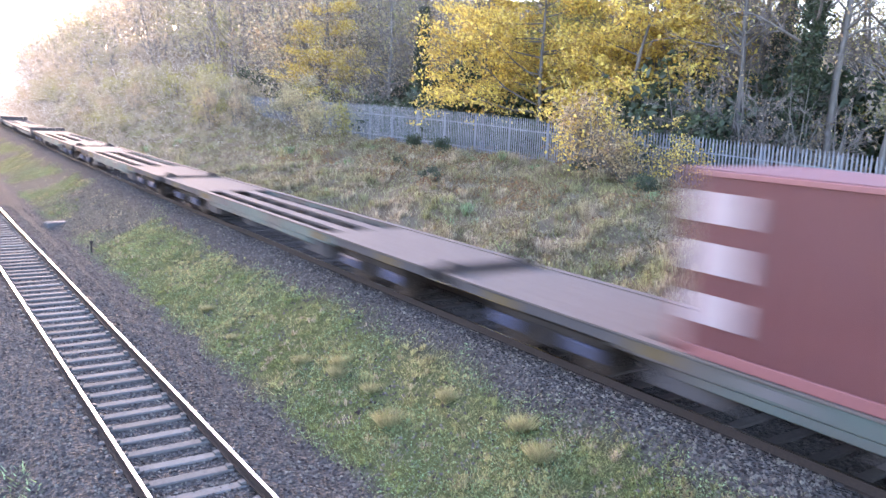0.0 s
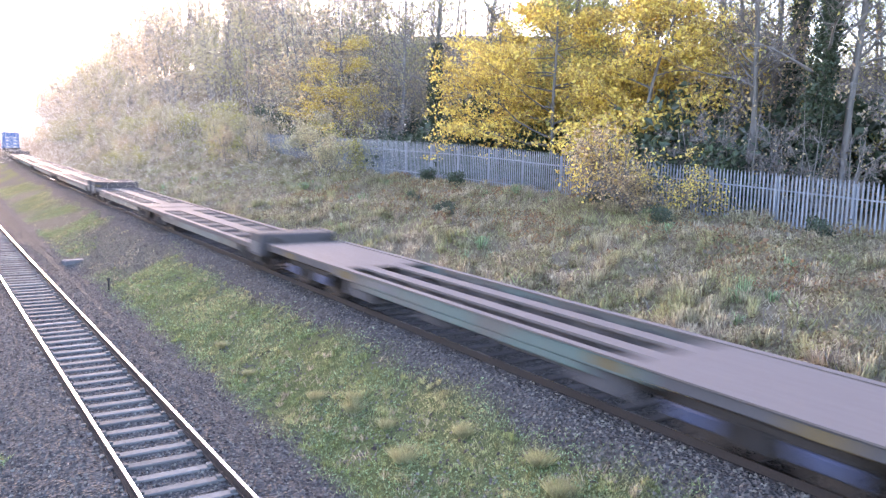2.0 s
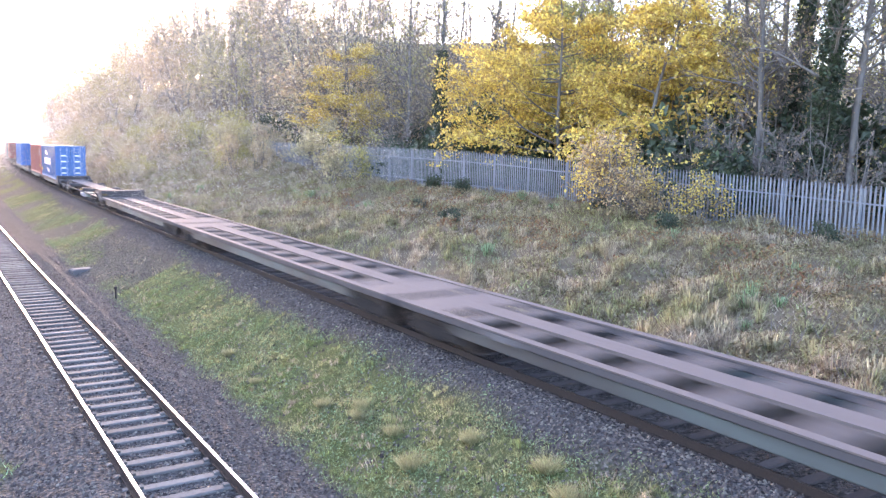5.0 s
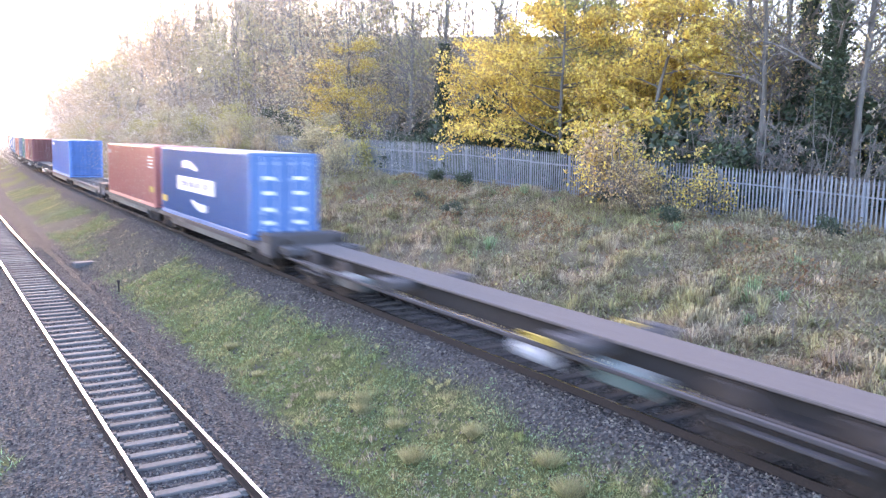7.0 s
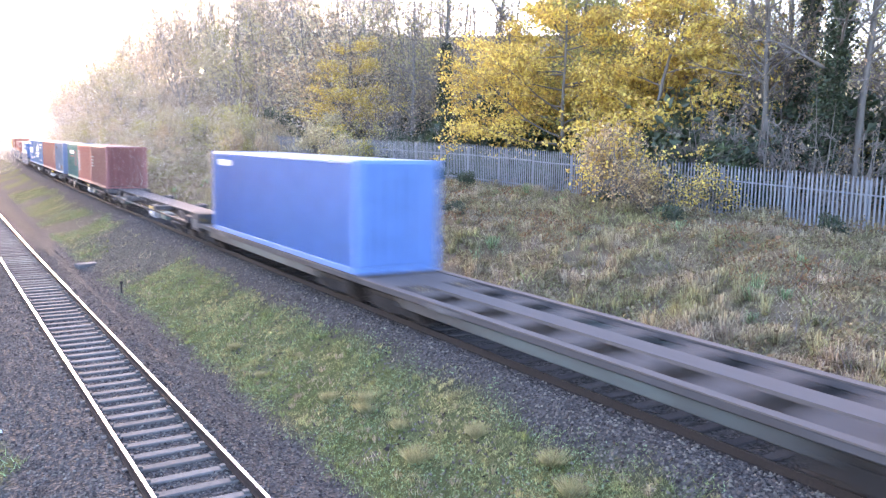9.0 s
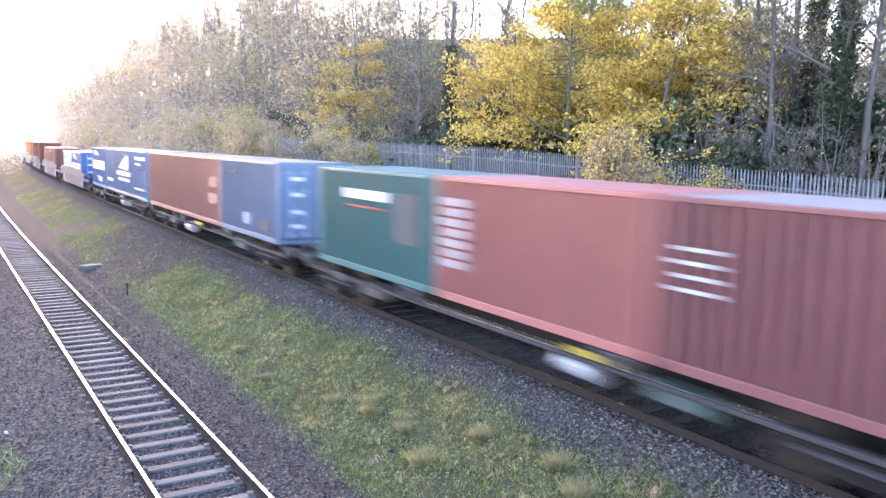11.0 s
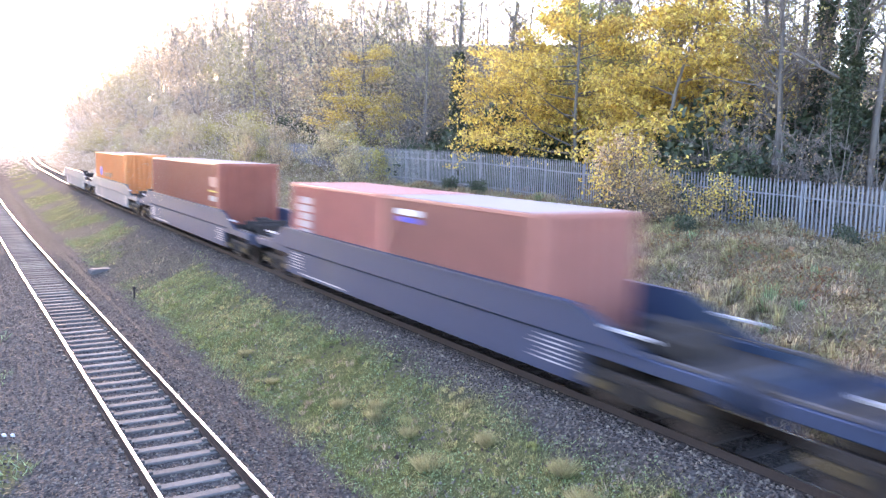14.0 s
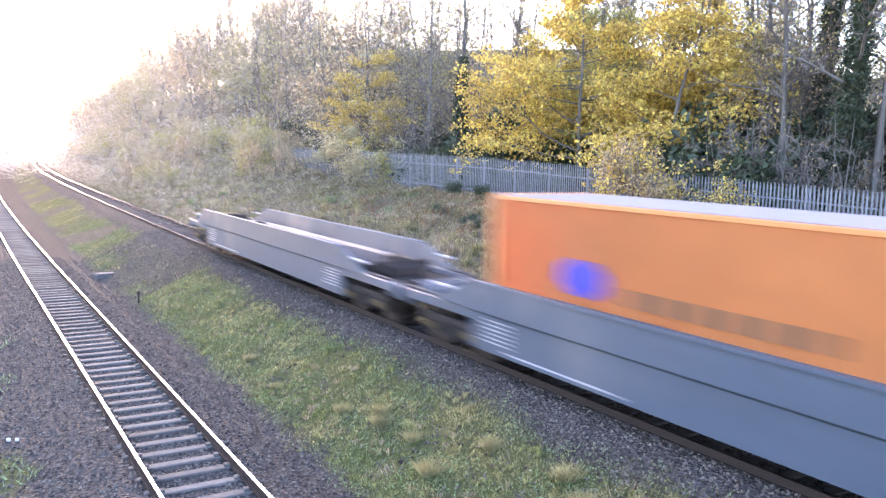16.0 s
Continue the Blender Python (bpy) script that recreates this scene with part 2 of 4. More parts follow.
def part(name, bm, mat, parent, label=""):
    """Links a bmesh, or a mesh, as one mesh object under a thing or a part."""
    ob = new(name, bm if isinstance(bm, bpy.types.Mesh) else mesh_of(bm, name, mat))
    ob.parent = parent
    return tagged(ob, label)


def boxes(*rows, bevel=0.0):
    bm = bmesh.new()
    for r in rows:
        box(bm, *r, bevel=bevel)
    return bm


def raw(name, verts, faces, mat, smooth=False):
    me = bpy.data.meshes.new(name)
    me.from_pydata(verts if isinstance(verts, list) else verts.tolist(), [], faces if isinstance(faces, list) else faces.tolist())
    me.materials.append(mat)
    if smooth:
        me.polygons.foreach_set("use_smooth", [True] * len(me.polygons))
    return me


# ---------------------------------------------------------------- ground
def build_ground():
    xs = np.unique(np.concatenate([np.arange(-14, 24, 0.3), np.linspace(-400, -14, 26), np.linspace(24, 120, 30), np.linspace(120, 900, 12), PROFILE[(PROFILE[:, 0] > -10) & (PROFILE[:, 0] < 20), 0]]))
    ys = np.unique(np.concatenate([np.arange(-12, 70, 0.5), np.arange(70, 200, 3.0), np.linspace(200, 1500, 60), np.linspace(-480, -12, 16)]))
    verts, cover = [], []
    for y in ys:
        dx = BEND * max(0.0, min(y, 420.0)) ** 2
        for x0 in xs:
            x = x0 + dx * min(1.0, max(0.0, (x0 + 1.0) / 6.0)) + (near_x(min(y, 420.0)) * (1 - min(1.0, max(0.0, (x0 + 1.0) / 6.0))))
            yy = min(y, 420.0)
            z = float(land(x, yy))
            r = float(relx(x, yy))
            z += heave(x, yy)
            verts.append((x, y, z))
            edge = 0.35 * bumps(x, y, 0.45, 5.0) + 0.2 * bumps(x, y, 1.6, 8.0)
            g = min(1.0, max(0.0, min(r - 2.5 - edge, 4.75 + edge - r) / 0.35 + 0.5))
            if 2.0 < r < 5 and y > 32:
                g *= min(1.0, max(0.25, 0.6 + 2.0 * bumps(x * 0.7, y * 0.35, 0.5, 9.0)))
            if r < -2.4 + edge:
                g = max(g, min(1.0, max(0.0, bumps(x, y, 0.4, 2.0) * 3)))
            s = 1.0 if (r > 8.9 + edge or r < -6) else 0.0
            cover.append((g, s, 0, 1))
    nx = len(xs)
    faces = [(j * nx + i, j * nx + i + 1, (j + 1) * nx + i + 1, (j + 1) * nx + i) for j in range(len(ys) - 1) for i in range(nx - 1)]
    me = raw("ground", verts, faces, MAT["ground"], True)
    ca = me.color_attributes.new("cover", "FLOAT_COLOR", "POINT")
    ca.data.foreach_set("color", np.array(cover, float).ravel())
    tagged(new("ground", me), "railway cutting floor of dark ballast, rough turf and dry grass banks", "ground", kind="structure")


def scatter(name, n, area, shape, mat, label, category, keep=None):
    """Many small pieces joined into one mesh. area: function giving n places; shape: function giving verts and faces about the origin."""
    pts = area(n)
    if keep is not None:
        pts = pts[[bool(keep(x, y)) for x, y in pts]]
    z = land(pts[:, 0], pts[:, 1]) + np.array([heave(x, y) for x, y in pts.tolist()])
    vs, fs, base = [], [], 0
    for (x, y), zz in zip(pts, z):
        v, f = shape(x, y)
        vs.append(v + np.array((x, y, zz)))
        fs.extend([tuple(i + base for i in q) for q in f])
        base += len(v)
    me = raw(name, np.concatenate(vs), fs, mat)
    return tagged(new(name, me), label, category, kind="stuff")


def near_far(n, x0, x1, y0, y1, power=1.8):
    """Places crowded towards the near end."""
    y = y0 + (y1 - y0) * np.random.rand(n) ** power
    x = x0 + (x1 - x0) * np.random.rand(n)
    return np.stack([x + BEND * np.maximum(0, y) ** 2 * (x > 1.5), y], 1)


def blade(x, y, h0, h1, lean, w):
    h, a, b = random.uniform(h0, h1), random.uniform(0, 6.283), random.uniform(0, 6.283)
    d = np.array((math.cos(a), math.sin(a), 0)) * lean * h
    s = np.array((math.cos(b), math.sin(b), 0)) * w
    return np.array([-s * 1.5, s * 1.5, d + (0, 0, h * 0.9)]), [(0, 1, 2)]


def stone(x, y):
    r = random.uniform(0.018, 0.04)
    v = np.array([(1, 0, 0), (0, 1, 0), (-1, 0, 0), (0, -1, 0), (0, 0, 0.9), (0, 0, -0.6)], float)
    v += np.random.uniform(-0.35, 0.35, v.shape)
    a = random.uniform(0, 6.28)
    c, s = math.cos(a), math.sin(a)
    return v @ np.array([(c, s, 0), (-s, c, 0), (0, 0, 1)]) * r, [(0, 1, 4), (1, 2, 4), (2, 3, 4), (3, 0, 4), (1, 0, 5), (2, 1, 5), (3, 2, 5), (0, 3, 5)]


def build_cover():
    def strip(x, y):
        r = across(x, y)
        e = 0.35 * bumps(x, y, 0.45, 5.0) + 0.2 * bumps(x, y, 1.6, 8.0)
        inside = min(r - 2.5 - e, 4.8 + e - r)
        thin = 0.25 + 1.6 * bumps(x * 0.7, y * 0.35, 0.5, 9.0) if y > 32 else 1.0
        return random.random() < min(thin, 0.55 + inside * 1.4, 0.75 + 1.2 * bumps(x, y, 1.1, 6.0))

    def tufty(x, y):
        return 2.4 < across(x, y) < 4.9 and bumps(x, y, 1.5, 4.0) > 0.3

    def lumps(x, y):
        return random.random() < 0.8 + bumps(x, y, 0.35, 7.0)

    def leaflet(x, y, z0, z1, s):
        p = np.array((0, 0, random.uniform(z0, z1)))
        q = np.random.normal(0, s, (3, 3))
        return np.array([p + q[0], p + q[1], p + q[2] * 0.6 + q[0] * 0.4, p - q[0] * 0.4]), [(0, 1, 2), (0, 2, 3)]

    scatter("grass", 210000, lambda n: near_far(n, 1.9, 5.4, 4, 90, 2.1), lambda x, y: blade(x, y, 0.02, 0.06 + 0.05 * max(0.0, 0.6 + bumps(x, y, 1.1, 33.0)), 0.9, 0.0036), MAT["grass"],
            "short rough green grass between the tracks", "grass", strip)
    scatter("clover_weeds", 110000, lambda n: near_far(n, 1.9, 5.4, 4, 60), lambda x, y: leaflet(x, y, 0.01, 0.1, 0.016), MAT["herb"],
            "low broad leaved weeds in the grass", "weeds", lambda x, y: strip(x, y) and bumps(x, y, 0.6, 14.0) > -0.2)
    scatter("dry_tuft_grass", 26000, lambda n: near_far(n, 2.2, 4.9, 4, 60), lambda x, y: blade(x, y, 0.06, 0.2, 0.7, 0.004), MAT["straw"],
            "pale dry grass tufts between the tracks", "grass", tufty)
    scatter("bank_grass", 130000, lambda n: near_far(n, 8.6, 21, 2, 110), lambda x, y: blade(x, y, 0.08, 0.28 + 0.3 * max(-0.4, bumps(x, y, 0.8, 31.0)), 0.85, 0.012), MAT["straw"],
            "long dry brown grass on the cutting bank", "grass", lumps)
    scatter("bank_bramble", 120000, lambda n: near_far(n, 8.4, 21, 2, 100), lambda x, y: leaflet(x, y, 0.03, 0.34 + 0.3 * bumps(x, y, 0.7, 17.0), 0.042), MAT["bramble"],
            "tangled brown and dull green bramble leaves on the bank", "bramble", lambda x, y: bumps(x, y, 0.3, 21.0) > -0.15)

    def fountains(name, count, per, x0, x1, y0, y1, low, high, mat, label, category, keep, w=0.013):
        """Clumps of long grass whose blades rise and bend over all round."""
        c = near_far(count, x0, x1, y0, y1, 1.5)
        c = c[[bool(keep(x, y)) for x, y in c.tolist()]]
        z = land(c[:, 0], c[:, 1]) + np.array([heave(x, y) for x, y in c.tolist()])
        n = len(c) * per
        size = np.repeat(np.random.uniform(low, high, len(c)), per)[:, None]
        root = np.repeat(np.column_stack([c, z - 0.04]), per, 0)
        a = np.random.uniform(0, 6.283, n)
        out = np.column_stack([np.cos(a), np.sin(a), np.zeros(n)])
        side = np.column_stack([-np.sin(a + 0.5), np.cos(a + 0.5), np.zeros(n)]) * np.random.uniform(w * 0.45, w, (n, 1))
        root = root + out * size * 0.35 * np.random.rand(n, 1)
        reach, tall = size * np.random.uniform(0.15, 0.75, (n, 1)), size * np.random.uniform(0.45, 1.0, (n, 1))
        up = np.array((0, 0, 1.0))
        mid = root + out * reach * 0.4 + up * tall * 0.85 + np.random.normal(0, 0.02, (n, 3))
        tip = root + out * reach * 1.15 + up * tall * np.random.uniform(0.45, 1.0, (n, 1))
        v = np.stack([root - side, root + side, mid + side * 0.8, mid - side * 0.8, tip], 1).reshape(-1, 3)
        i = np.arange(n)[:, None] * 5
        me = raw(name, v, (i + (0, 1, 2, 3)).tolist() + (i + (3, 2, 4)).tolist(), mat)
        tagged(new(name, me), label, category, kind="stuff")

    fountains("bank_clump_grass", 3000, 60, 8.9, 20.8, 2, 95, 0.22, 0.6, MAT["straw"], "shaggy clumps of bleached dry grass on the cutting bank", "grass",
              lambda x, y: bumps(x, y, 0.33, 51.0) > -0.22)
    fountains("bank_green_clumps", 800, 60, 8.7, 20.0, 2, 80, 0.2, 0.5, MAT["tussock"], "shaggy clumps of fading green grass on the cutting bank", "grass",
              lambda x, y: bumps(x, y, 0.3, 61.0) > 0.0)
    fountains("turf_clumps", 2200, 34, 2.4, 5.0, 4, 48, 0.06, 0.17, MAT["grass"], "small tufts of green grass between the tracks", "grass", strip, 0.006)
    fountains("turf_dry_clumps", 900, 34, 2.7, 5.1, 4, 48, 0.08, 0.2, MAT["straw"], "small tufts of dead grass between the tracks", "grass",
              lambda x, y: strip(x, y) and bumps(x, y, 0.5, 83.0) > 0.02, 0.005)
    fountains("bank_nettles", 260, 70, 9.0, 19.5, 4, 60, 0.25, 0.6, MAT["herb"], "patches of green nettles among the dry grass", "nettles",
              lambda x, y: bumps(x, y, 0.28, 71.0) > 0.22)
    scatter("bank_stems", 7000, lambda n: near_far(n, 9.2, 20.5, 4, 80), lambda x, y: blade(x, y, 0.3, 0.75, 0.5, 0.008), MAT["twig"],
            "thin dead brown stems standing on the bank", "dead stems", lambda x, y: bumps(x, y, 0.5, 25.0) > 0.0)
    scatter("leaf_litter", 16000, lambda n: near_far(n, 14.0, 20.8, 6, 45, 1.0), lambda x, y: leaflet(x, y, 0.12, 0.3, 0.045), MAT["litter"],
            "fallen orange brown leaves on the bank below the fence", "leaf litter", lambda x, y: bumps(x, y, 0.35, 41.0) > 0.05)
    scatter("bank_weeds", 26000, lambda n: near_far(n, 8.8, 21, 4, 110), lambda x, y: blade(x, y, 0.08, 0.3, 0.8, 0.016), MAT["grass"],
            "green weeds among the dry bank grass", "weeds", lambda x, y: bumps(x, y, 0.3, 11.0) > 0.08)
    scatter("ballast_stones", 46000, lambda n: near_far(n, -3.4, 6.2, 5, 45), stone, MAT["stones"], "grey crushed stone track ballast", "ballast",
            lambda x, y: not strip(x, y))
    scatter("verge_weeds", 12000, lambda n: near_far(n, -6, -1.9, 8, 60), lambda x, y: blade(x, y, 0.05, 0.16, 0.9, 0.009), MAT["herb"],
            "low green weeds beside the track", "weeds", lambda x, y: bumps(x, y, 0.5, 2.0) > 0.12)


def build_glare_haze():
    """Fine pale specks added to imitate sun glare haze over the far end of the cutting, thicker with distance."""
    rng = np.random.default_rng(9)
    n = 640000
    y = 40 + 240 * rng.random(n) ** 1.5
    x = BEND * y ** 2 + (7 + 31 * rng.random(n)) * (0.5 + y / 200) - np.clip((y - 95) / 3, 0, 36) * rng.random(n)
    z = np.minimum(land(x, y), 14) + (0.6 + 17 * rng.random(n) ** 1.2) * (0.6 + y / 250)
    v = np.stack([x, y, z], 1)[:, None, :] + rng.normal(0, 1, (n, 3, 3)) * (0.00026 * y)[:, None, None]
    tagged(new("mist", raw("mist", v.reshape(-1, 3), np.arange(n * 3).reshape(-1, 3), MAT["mist"])), "pale specks added in place of sun glare haze over the far cutting", "mist", kind="stuff")


# ---------------------------------------------------------------- the tracks
def rail_mesh(centre, y0, y1, step, z, off, z0, z1, half, mat, name):
    """A bar that follows the track."""
    ys = np.arange(y0, y1 + step, step)
    vs, fs = [], []
    for k, y in enumerate(ys):
        x = centre(y) + off
        for dx, zz in ((-half, z0), (half, z0), (half, z1), (-half, z1)):
            vs.append((x + dx, y, z + zz))
        if k:
            a = 4 * (k - 1)
            fs += [(a + i, a + (i + 1) % 4, a + 4 + (i + 1) % 4, a + 4 + i) for i in range(4)]
    fs += [(3, 2, 1, 0), tuple(4 * (len(ys) - 1) + i for i in range(4))]
    return raw(name, vs, fs, mat)


def sleeper_mesh(mat):
    bm = boxes((-1.25, 1.25, -0.11, 0.11, -0.34, -0.165), bevel=0.02)
    for s in (-0.752, 0.752):
        for o in (-0.12, 0.12):
            box(bm, s + o - 0.05, s + o + 0.05, -0.06, 0.06, -0.17, -0.12, 0.012)
    return mesh_of(bm, "sleeper", mat)


def build_track(name, centre, z, spacing, first, y0, y1, mat, label):
    track = tagged(new(name), label, "railway track", kind="structure")
    for s in (-0.752, 0.752):
        foot = part("rail", rail_mesh(centre, y0, y1, 1.5, z, s, -0.155, -0.135, 0.07, MAT["rail_rust"], "rail_foot"), None, track, "rusty steel running rail")
        part("web", rail_mesh(centre, y0, y1, 1.5, z, s, -0.135, -0.03, 0.012, MAT["rail_rust"], "web"), None, foot)
        part("railhead", rail_mesh(centre, y0, y1, 1.5, z, s, -0.03, -0.004, 0.036, MAT["rail_rust"], "railhead"), None, foot)
        part("running_surface", rail_mesh(centre, y0, y1, 1.5, z, s, -0.004, 0.0, 0.03, MAT["rail_top"], "running_surface"), None, foot, "polished shiny rail top")
    me = sleeper_mesh(mat)
    for k in range(230):
        y = first + spacing * k
        ob = part("sleeper", me, None, track)
        ob.matrix_basis = pose(centre(y) + random.uniform(-0.015, 0.015), y, z + random.uniform(-0.012, 0.006), 0, 0, random.uniform(-0.5, 0.5))


# ---------------------------------------------------------------- fence
def fence_top(y):
    return float(np.interp(y, [0, 12, 36, 60, 110], [4.15, 4.58, 5.4, 5.7, 6.6]))


FENCE_X = 21.0


def fence_x(y):
    return FENCE_X + BEND * max(0.0, y - 30.0) ** 2


def build_fence():
    fence = tagged(new("palisade_fence"), "grey galvanised steel palisade fence along the top of the bank", "fence")
    bm = bmesh.new()
    prof = [(-0.035, 0.012), (-0.02, 0), (-0.008, 0.0), (0, 0.012), (0.008, 0), (0.02, 0), (0.035, 0.012)]
    for zz in (0.0, 1.95):
        for a, b in prof:
            bm.verts.new((b, a, zz))
    for a, b in prof:
        bm.verts.new((b, a * 0.35, 2.1))
    bm.verts.ensure_lookup_table()
    for r in range(2):
        for i in range(6):
            a = r * 7 + i
            bm.faces.new([bm.verts[j] for j in (a, a + 1, a + 8, a + 7)])
    ext = bmesh.ops.extrude_face_region(bm, geom=bm.faces[:])
    bmesh.ops.translate(bm, verts=[v for v in ext["geom"] if isinstance(v, bmesh.types.BMVert)], vec=(0.004, 0, 0))
    pale = mesh_of(bm, "pale", MAT["steel"])
    post = mesh_of(boxes((0.03, 0.13, -0.05, 0.05, -0.3, 2.0), bevel=0.01), "post", MAT["steel"])
    step, y, k, far = 0.152, 6.0, 0, []
    while y < 78:
        x, z = fence_x(y), fence_top(y) - 2.1 + random.uniform(-0.02, 0.02)
        m = pose(x, y, z, random.uniform(-0.35, 0.35), 0, 0)
        if k < 300:
            part("pale", pale, None, fence).matrix_basis = m
        else:
            far.append(m)
        if k % 18 == 0:
            part("post", post, None, fence).matrix_basis = pose(x, y, z)
            y2 = y + step * 18
            for zz in (0.35, 1.55):
                part("fence_rail", boxes((0.012, 0.05, -0.02, math.hypot(y2 - y, fence_x(y2) - x) + 0.02, -0.025, 0.025), bevel=0.006), MAT["steel"], fence).matrix_basis = \
                    pose(x, y, z + zz, math.degrees(math.atan2(fence_top(y2) - fence_top(y), y2 - y)), 0, -math.degrees(math.atan2(fence_x(y2) - x, y2 - y)))
        y += step
        k += 1
    v0 = np.array([v.co[:] for v in pale.vertices])
    f0 = [tuple(p.vertices) for p in pale.polygons]
    vs, fs = [], []
    for i, m in enumerate(far):
        mm = np.array(m)
        vs.append(v0 @ mm[:3, :3].T + mm[:3, 3])
        fs += [tuple(q + i * len(v0) for q in f) for f in f0]
    ob = part("fence_run", raw("fence_run", np.concatenate(vs), fs, MAT["steel"]), None, fence)
    tagged(ob, "far grey steel pales of the same fence", kind="stuff")


# ---------------------------------------------------------------- trees and shrubs
def tubes(segs, sides=5):
    vs, fs = [], []
    ring = [(math.cos(6.2832 * i / sides), math.sin(6.2832 * i / sides)) for i in range(sides)]
    for p0, p1, r0, r1 in segs:
        d = (p1 - p0)
        d = d / (np.linalg.norm(d) + 1e-9)
        u = np.cross(d, (0.3, 0.9, 0.2) if abs(d[2]) > 0.9 else (0, 0, 1.0))
        u /= np.linalg.norm(u) + 1e-9
        w = np.cross(d, u)
        b = len(vs)
        for p, r in ((p0, r0), (p1, r1)):
            for c, s in ring:
                vs.append(tuple(p + (u * c + w * s) * r))
        fs += [(b + i, b + (i + 1) % sides, b + sides + (i + 1) % sides, b + sides + i) for i in range(sides)]
    return vs, fs


def ribbons(segs):
    """Thin twigs, one slip of wood to a piece."""
    p0, p1 = np.array([s[0] for s in segs]), np.array([s[1] for s in segs])
    r0, r1 = np.array([s[2] for s in segs])[:, None], np.array([s[3] for s in segs])[:, None]
    d = p1 - p0
    u = np.cross(d, np.random.default_rng(3).normal(0, 1, d.shape))
    u /= np.linalg.norm(u, axis=1)[:, None] + 1e-9
    v = np.stack([p0 - u * r0, p0 + u * r0, p1 + u * r1, p1 - u * r1], 1).reshape(-1, 3)
    return v, np.arange(len(segs))[:, None] * 4 + (0, 1, 2, 3)


def limb(rng, start, way, length, r0, steps, up, wander):
    """A bending branch: its pieces and the points along it."""
    p, d, segs, pts = np.array(start, float), np.array(way, float), [], []
    d /= np.linalg.norm(d)
    for k in range(steps):
        d = d + rng.normal(0, wander, 3) + (0, 0, up)
        d /= np.linalg.norm(d)
        q = p + d * length / steps
        a, b = r0 * (1 - k / steps * 0.8), r0 * (1 - (k + 1) / steps * 0.8)
        segs.append((p, q, a, b))
        pts.append((q, d.copy(), b))
        p = q
    return segs, pts


def leaves(rng, places, size, mat, name):
    """Small bent leaves at the given places."""
    n = len(places)
    a = rng.normal(0, 1, (n, 3))
    a /= np.linalg.norm(a, axis=1)[:, None]
    b = np.cross(a, rng.normal(0, 1, (n, 3)))
    b /= np.linalg.norm(b, axis=1)[:, None]
    nrm = np.cross(a, b)
    s = (size * rng.uniform(0.6, 1.3, n))[:, None]
    v = np.stack([places - a * s * 0.5, places + b * s * 0.32 + nrm * s * 0.12, places + a * s * 0.55, places - b * s * 0.32 + nrm * s * 0.12], 1).reshape(-1, 3)
    i = np.arange(n)[:, None] * 4
    return raw(name, v, np.concatenate([i + (0, 1, 2), i + (0, 2, 3)]), mat)


